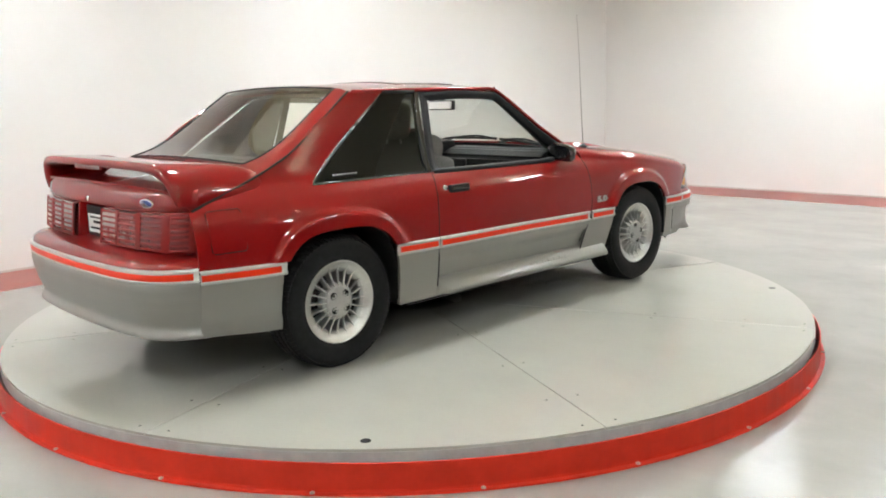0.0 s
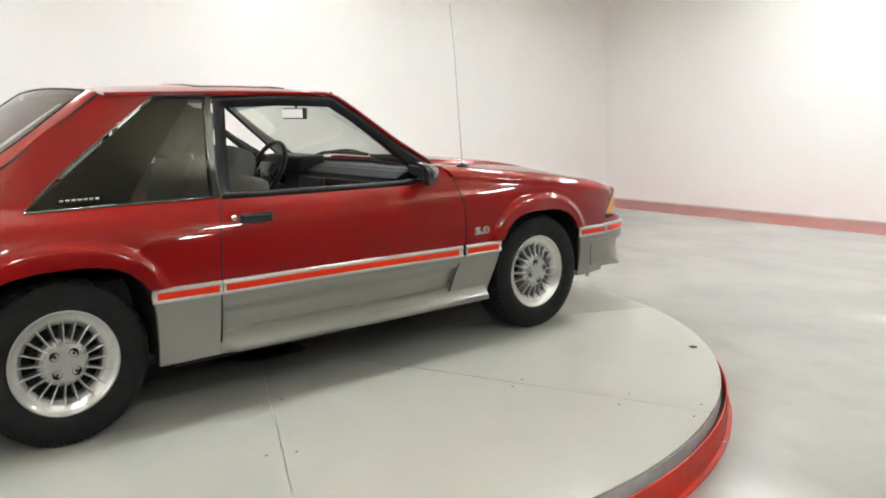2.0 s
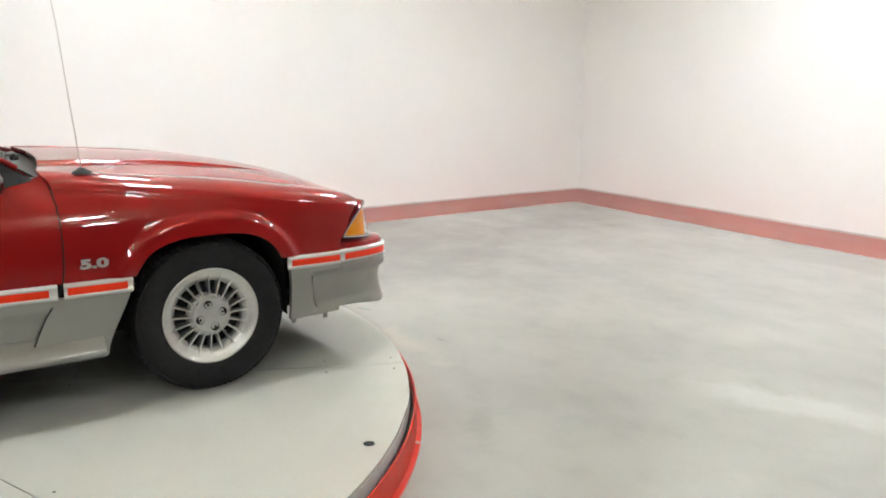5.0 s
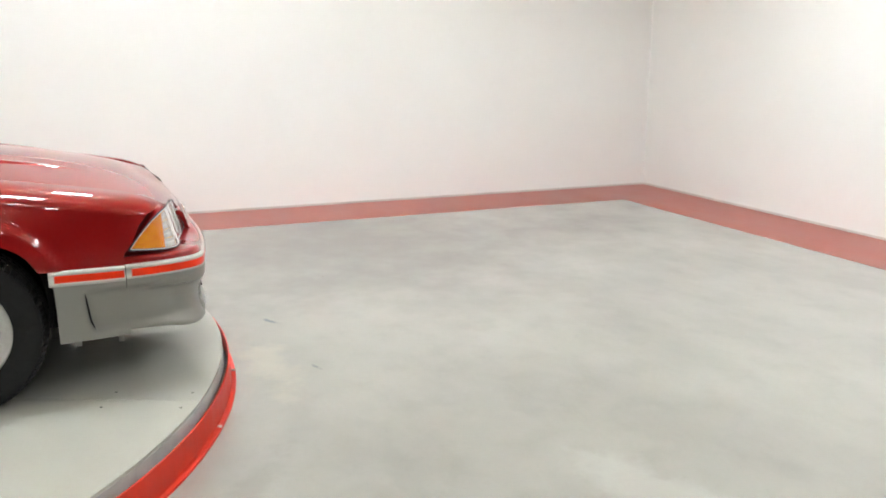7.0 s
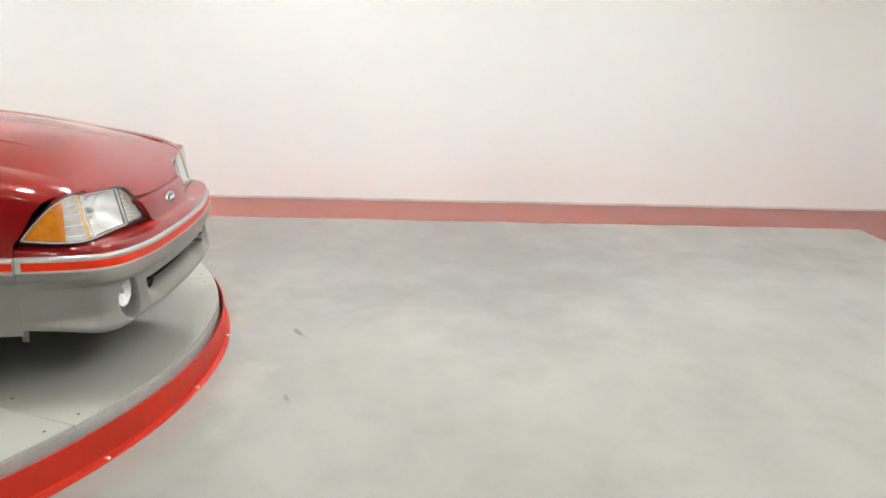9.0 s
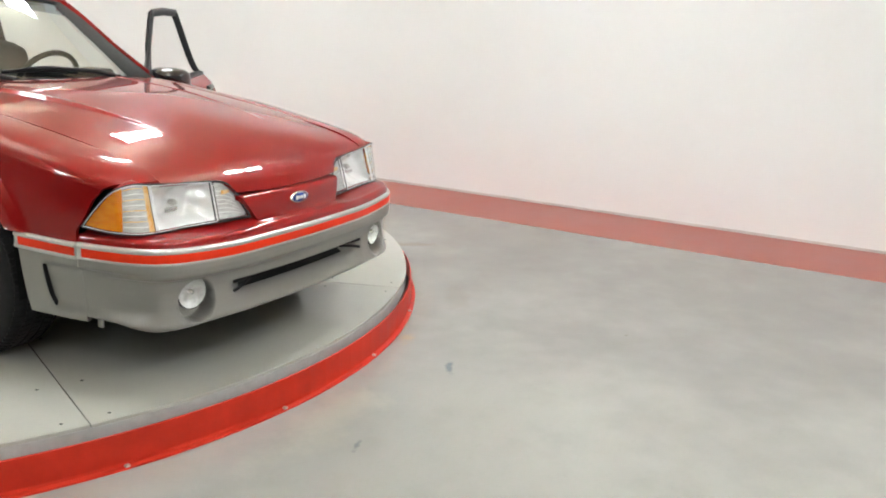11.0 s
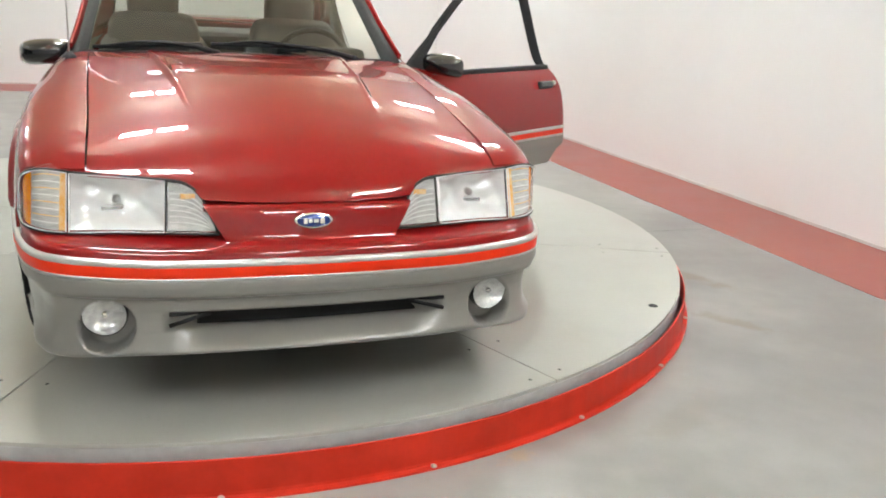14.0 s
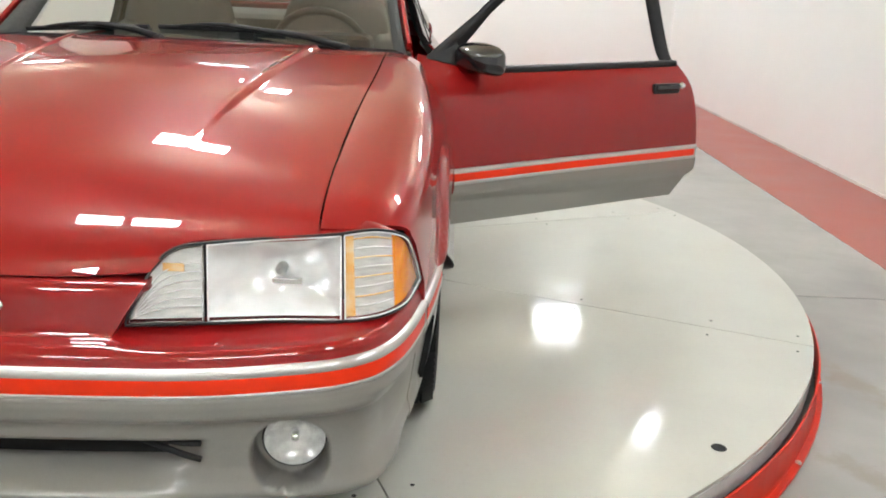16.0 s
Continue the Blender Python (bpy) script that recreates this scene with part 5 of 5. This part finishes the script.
# ---- wheels ----
def wheel(y, s):
    R, W = .322, .215
    prof = [(.199, -.085), (.211, -.097), (.245, -.108), (.285, -.106), (.306, -.097), (.316, -.083), (.321, -.060), (.322, 0)]
    prof = prof + [(r, -w) for r, w in prof[-2::-1]]
    bm = bmesh.new()
    lathe(bm, prof, 72)
    root = part("wheel", bm, M_TYRE, car, "black road tyre on a finned alloy wheel")
    # tread blocks
    bm = bmesh.new()
    for k in range(80):
        a = 2 * math.pi * k / 80
        for w, wd in ((-.083, .034), (-.042, .030), (0, .028), (.042, .030), (.083, .034)):
            m = Matrix.Rotation(a + (.02 if w < 0 else 0), 4, "Z") @ Matrix.Translation((R + (.0008 if abs(w) < .07 else -.0065), 0, w)) @ Matrix.Rotation(radians(14) * (1 if w > 0 else -1 if w < 0 else 0), 4, "X") @ (Matrix.Rotation(radians(-24) * (1 if w > 0 else -1), 4, "Y") if abs(w) > .07 else Matrix.Identity(4))
            box(bm, (.008, .0195, wd), (0, 0, 0), 0, 1, m)
    tread = part("tread", flat(bm), M_TYRE, root, "worn tread blocks")
    tagged(tread, kind="stuff")
    # rim barrel and polished lip; outer face at +z
    bm = bmesh.new()
    lathe(bm, [(.150, -.09), (.158, -.08), (.156, .040), (.158, .060), (.162, .069), (.171, .074), (.184, .079), (.192, .086), (.197, .091), (.203, .094), (.207, .090), (.206, .082)], 72)
    part("rim", bm, M_ALLOY, root, "polished rim lip")
    bm = bmesh.new()
    lathe(bm, [(.0005, .034), (.10, .030), (.152, .022)], 48)
    part("brake_back", bm, M_HOLE, root, "dark gap behind the fins")
    bm = bmesh.new()
    lathe(bm, [(.147, .020), (.146, .050), (.150, .057), (.156, .063), (.164, .0700)], 72)
    part("dish", bm, M_ALLOYPAINT, root, "silver dished ring outside the slots")
    bm = bmesh.new()
    lathe(bm, [(.092, .030), (.094, .060), (.090, .070), (.085, .075), (.078, .078)], 60)
    part("hub_skirt", bm, M_ALLOYPAINT, root)
    for k in range(20):
        a = 2 * math.pi * (k + .25) / 20
        bm = bmesh.new()
        rows = []
        for r, z, w in ((.074, .084, .0036), (.100, .080, .0036), (.125, .075, .0040), (.146, .070, .0044), (.166, .0735, .0050), (.180, .0795, .0032)):
            rows.append([(r, -w, z - .045), (r, -w * .95, z - .006), (r, -w * .5, z), (r, w * .5, z), (r, w * .95, z - .006), (r, w, z - .045)])
        b2 = sheet(rows, 0, (.12, 0, -1), False, False)
        bmesh.ops.transform(b2, matrix=Matrix.Rotation(a, 4, "Z"), verts=b2.verts)
        bm.free()
        part("fin", b2, M_ALLOY, root)
    bm = bmesh.new()
    lathe(bm, [(.080, .040), (.080, .078), (.076, .086), (.066, .090), (.045, .093), (.020, .094), (.0005, .0945)], 40)
    hub = part("hub_cap", bm, M_ALLOYPAINT, root, "silver hub centre with four lug holes")
    for k in range(4):
        a = math.pi / 2 * k + .35
        bm = bmesh.new()
        lathe(bm, [(.0185, .088), (.0185, .0928), (.0160, .0938), (.0150, .0915), (.0005, .0912)], 16, Matrix.Translation((.050 * math.cos(a), .050 * math.sin(a), 0)))
        part("lug_hole", bm, M_HOLE, hub)
        bm = bmesh.new()
        lathe(bm, [(.0068, .090), (.0068, .0945), (.004, .0965), (.0005, .0967)], 6, Matrix.Translation((.050 * math.cos(a), .050 * math.sin(a), 0)))
        part("lug_nut", bm, M_CHROMEDARK, hub)
    root.matrix_basis = Matrix.Translation((s * .738, y, R + .001)) @ Matrix.Rotation(radians(90 * s), 4, "Y") @ Matrix.Rotation(.2 + y, 4, "Z")


for y in (1.2765, -1.2765):
    for s in (1, -1):
        wheel(y, s)

# ---- underbody ----
bm = bmesh.new()
box(bm, (1.16, 3.9, .05), (0, -.08, .265), .01)
box(bm, (1.70, 1.70, .07), (0, -.02, .258), .01)
box(bm, (.30, 2.6, .08), (0, .1, .232), .02)
box(bm, (1.26, .42, .05), (0, 1.82, .280), .02)
box(bm, (1.28, .40, .06), (0, -1.80, .345), .02)
box(bm, (1.30, .12, .12), (0, -1.2765, .30), .03)
box(bm, (1.30, .14, .10), (0, 1.2765, .28), .03)
box(bm, (1.0, .9, .02), (0, 1.25, .62), .0)
part("underbody", bm, M_DARK, car, "dark underbody")
for s in (1, -1):
    bm = bmesh.new()
    prism(bm, [(.62, .30), (2.0, .30), (2.0, .66), (1.6, .78), (.62, .88)], "x", s * .50 - .006, s * .50 + .006)
    part("inner_fender", flat(bm), M_DARK, car)
    bm = bmesh.new()
    prism(bm, [(-1.72, .28), (-.86, .28), (-.86, .60), (-1.0, .78), (-1.55, .78), (-1.72, .60)], "x", s * .495 - .006, s * .495 + .006)
    part("inner_arch", flat(bm), M_DARK, car)

# ---- interior ----
def cushion(w, d, h, bow=.02, n=14, puff=.30):
    """A padded, rounded block with a slightly crowned front (+y)."""
    bm = bmesh.new()
    rows = []
    for i in range(n * 2):
        th = 2 * math.pi * i / (n * 2)
        row = []
        for j in range(n + 1):
            ph = -math.pi / 2 + math.pi * j / n
            q = lambda v, e: math.copysign(abs(v)**e, v)
            row.append((w / 2 * q(math.cos(ph), puff) * q(math.cos(th), puff), d / 2 * q(math.cos(ph), puff) * q(math.sin(th), puff), h / 2 * q(math.sin(ph), puff)))
        rows.append(row)
    bm.free()
    return sheet(rows, 0, (0, 0, 0), True, False)


def placed(bm, m):
    bmesh.ops.transform(bm, matrix=m, verts=bm.verts)
    return bm


def seat(x, dy, top):
    st = part("front_seat", placed(cushion(.50, .52, .18), pose(x, dy - .09, .45, 6)), M_CLOTH, car, "grey cloth bucket seat")
    part("seat_back", placed(cushion(.47, .14, .64), pose(x, dy - .42, .78, -17)), M_CLOTH, st)
    for q in (-1, 1):
        part("seat_bolster", placed(cushion(.10, .18, .48), pose(x + q * .205, dy - .385, .73, -17, 0, -12 * q)), M_CLOTH, st)
        part("cushion_bolster", placed(cushion(.10, .46, .15), pose(x + q * .215, dy - .09, .475, 6)), M_CLOTH, st)
    for q in (-1, 1):
        bm = bmesh.new()
        tube(bm, [(x + q * .06, dy - .47, 1.03), (x + q * .06, dy - .50, 1.13)], .006, 8)
        part("headrest_post", bm, M_STEEL, st)
    part("headrest", placed(cushion(.27, .12, .21, puff=.42), pose(x, dy - .495, top, -10)), M_CLOTH, st)


seat(.36, -.02, 1.165), seat(-.36, .08, 1.12)
bm = bmesh.new()
box(bm, (1.24, .48, .16), (0, -.98, .52), .06, 3)
rs = part("rear_seat", bm, M_CLOTH, car, "grey cloth rear bench")
bm = bmesh.new()
box(bm, (1.20, .14, .48), (0, 0, 0), .05, 3, pose(0, -1.26, .76, -18))
part("rear_backrest", bm, M_CLOTH, rs)
bm = bmesh.new()
box(bm, (1.26, .70, .02), (0, -1.66, .80), .004)
part("load_cover", bm, M_PLASTICGREY, rs, "grey load floor")
for s in (1, -1):
    bm = bmesh.new()
    P = np.array([[(s * (float(side(y, z)) - .06), y, z) for z in (.70, .76, .82, .86, .89)] for y in np.linspace(-2.0, -.66, 16)])
    part("rear_trim", sheet(P, 0), M_PLASTICGREY, rs, "grey rear side trim")
dash_outline = [(.66, .925), (.58, .950), (.46, .942), (.36, .895), (.335, .83), (.35, .74), (.42, .70), (.50, .60), (.66, .58)]
bm = bmesh.new()
prism(bm, dash_outline, "x", -.72, .72)
bmesh.ops.bevel(bm, geom=[e for e in bm.edges if abs(e.verts[0].co.x - e.verts[1].co.x) > .5], offset=.02, segments=3, affect="EDGES")
dash = part("dashboard", bm, M_DASH, car, "dark grey dashboard")
bm = bmesh.new()
box(bm, (.42, .18, .11), (-.36, .43, .935), .03, 3)
part("instrument_hood", bm, M_DASH, dash)
bm = bmesh.new()
box(bm, (.26, .02, .30), (0, .325, .73), .01)
part("centre_stack", bm, M_BLACK, dash)
bm = bmesh.new()
box(bm, (.22, .85, .22), (0, -.12, .46), .03, 3)
part("console", bm, M_PLASTICGREY, car, "grey centre console")
bm = bmesh.new()
tube(bm, [(0, -.02, .56), (0, -.01, .66), (0, -.02, .70)], [.012, .010, .022], 10)
part("gear_lever", bm, M_BLACK, car)
m = pose(-.36, .235, .905, 62, 0, 0)
bm = bmesh.new()
ring = [m @ Vector((.178 * math.cos(2 * math.pi * k / 40), .178 * math.sin(2 * math.pi * k / 40), 0)) for k in range(41)]
tube(bm, ring, .0145, 8, False)
wheel_ob = part("steering_wheel", bm, M_BLACK, car, "black four-spoke steering wheel")
for a in (-.35, math.pi + .35, -1.1, math.pi + 1.1):
    bm = bmesh.new()
    tube(bm, [m @ Vector((.03 * math.cos(a), .03 * math.sin(a), .008)), m @ Vector((.172 * math.cos(a), .172 * math.sin(a), 0))], [.018, .012], 8)
    part("spoke", bm, M_DASH, wheel_ob)
bm = bmesh.new()
box(bm, (.15, .10, .04), (0, 0, 0), .018, 3, m)
part("wheel_pad", bm, M_PLASTICGREY, wheel_ob)
bm = bmesh.new()
tube(bm, [m @ Vector((0, 0, -.02)), m @ Vector((0, 0, -.25))], .03, 10)
part("column", bm, M_DASH, wheel_ob)
bm = bmesh.new()
box(bm, (.235, .025, .062), (.02, .225, 1.232), .012, 3)
rv = part("rear_view_mirror", bm, M_PLASTICGREY, car, "grey framed rear-view mirror")
bm = bmesh.new()
box(bm, (.215, .004, .048), (.02, .2115, 1.232), .0)
part("mirror_glass", bm, M_CHROME, rv)
bm = bmesh.new()
tube(bm, [(.02, .235, 1.25), (.02, .235, 1.31)], .008, 8)
part("mirror_stalk", bm, M_BLACK, rv)

# ---- wipers, antenna ----
def screen_point(a, k, off=.012):
    b = np.array((.680 * a, .640 - .100 * a * a, .955 - .014 * a * a))
    t = np.array((.578 * a, .150 - .080 * a * a, 1.345 - .034 * a**2))
    p = lerp(b, t, k) + np.array((0, .012, .020)) * math.sin(math.pi * k) * (1 - a * a)
    return p + np.array((0, .62, .78)) * off


def wiper(a0, a1, kb0, kb1, pivot):
    bm = bmesh.new()
    tube(bm, [screen_point(lerp(a0, a1, t), lerp(kb0, kb1, t), .010) for t in np.linspace(0, 1, 9)], .0095, 6)
    w = part("wiper", bm, M_BLACK, car, "black wiper lying on the screen")
    mid = screen_point(lerp(a0, a1, .5), lerp(kb0, kb1, .5), .028)
    pv = np.array(pivot)
    bm = bmesh.new()
    tube(bm, [pv, lerp(pv, mid, .3) + np.array((0, .005, .014)), lerp(pv, mid, .8) + np.array((0, 0, .006)), mid], [.014, .011, .008, .006], 8)
    part("wiper_arm", bm, M_BLACK, w)
    bm = bmesh.new()
    tube(bm, [screen_point(lerp(a0, a1, t), lerp(kb0, kb1, t), .010 + .020 * math.sin(math.pi * min(1, max(0, (t - .1) / .8)))) for t in np.linspace(.12, .88, 9)], .007, 6)
    part("wiper_bridge", bm, M_BLACK, w)
    bm = bmesh.new()
    lathe(bm, [(.018, 0), (.018, .018), (.010, .026), (.0005, .027)], 14, Matrix.Translation(pv - np.array((0, 0, .012))))
    part("wiper_pivot", bm, M_BLACK, w)


wiper(.93, .27, .035, .070, (.13, .668, .962))
wiper(.22, -.42, .075, .080, (-.49, .625, .955))
bm = bmesh.new()
lathe(bm, [(.036, 0), (.034, .008), (.022, .014), (.014, .022), (.0005, .026)], 20, Matrix.Translation((.704, .835, .937)) @ Matrix.Diagonal((.8, 1.1, 1, 1)))
ant = part("antenna", bm, M_BLACK, car, "thin whip antenna on a black base")
bm = bmesh.new()
tube(bm, [(.704, .835, .95), (.706, .812, 1.2), (.711, .786, 1.5), (.717, .752, 1.764)], [.0028, .0022, .0018, .0016], 6)
part("antenna_whip", bm, M_STEEL, ant)
bm = bmesh.new()
lathe(bm, [(.0005, -.004), (.004, 0), (.0005, .004)], 8, Matrix.Translation((.717, .752, 1.766)))
part("antenna_tip", bm, M_STEEL, ant)
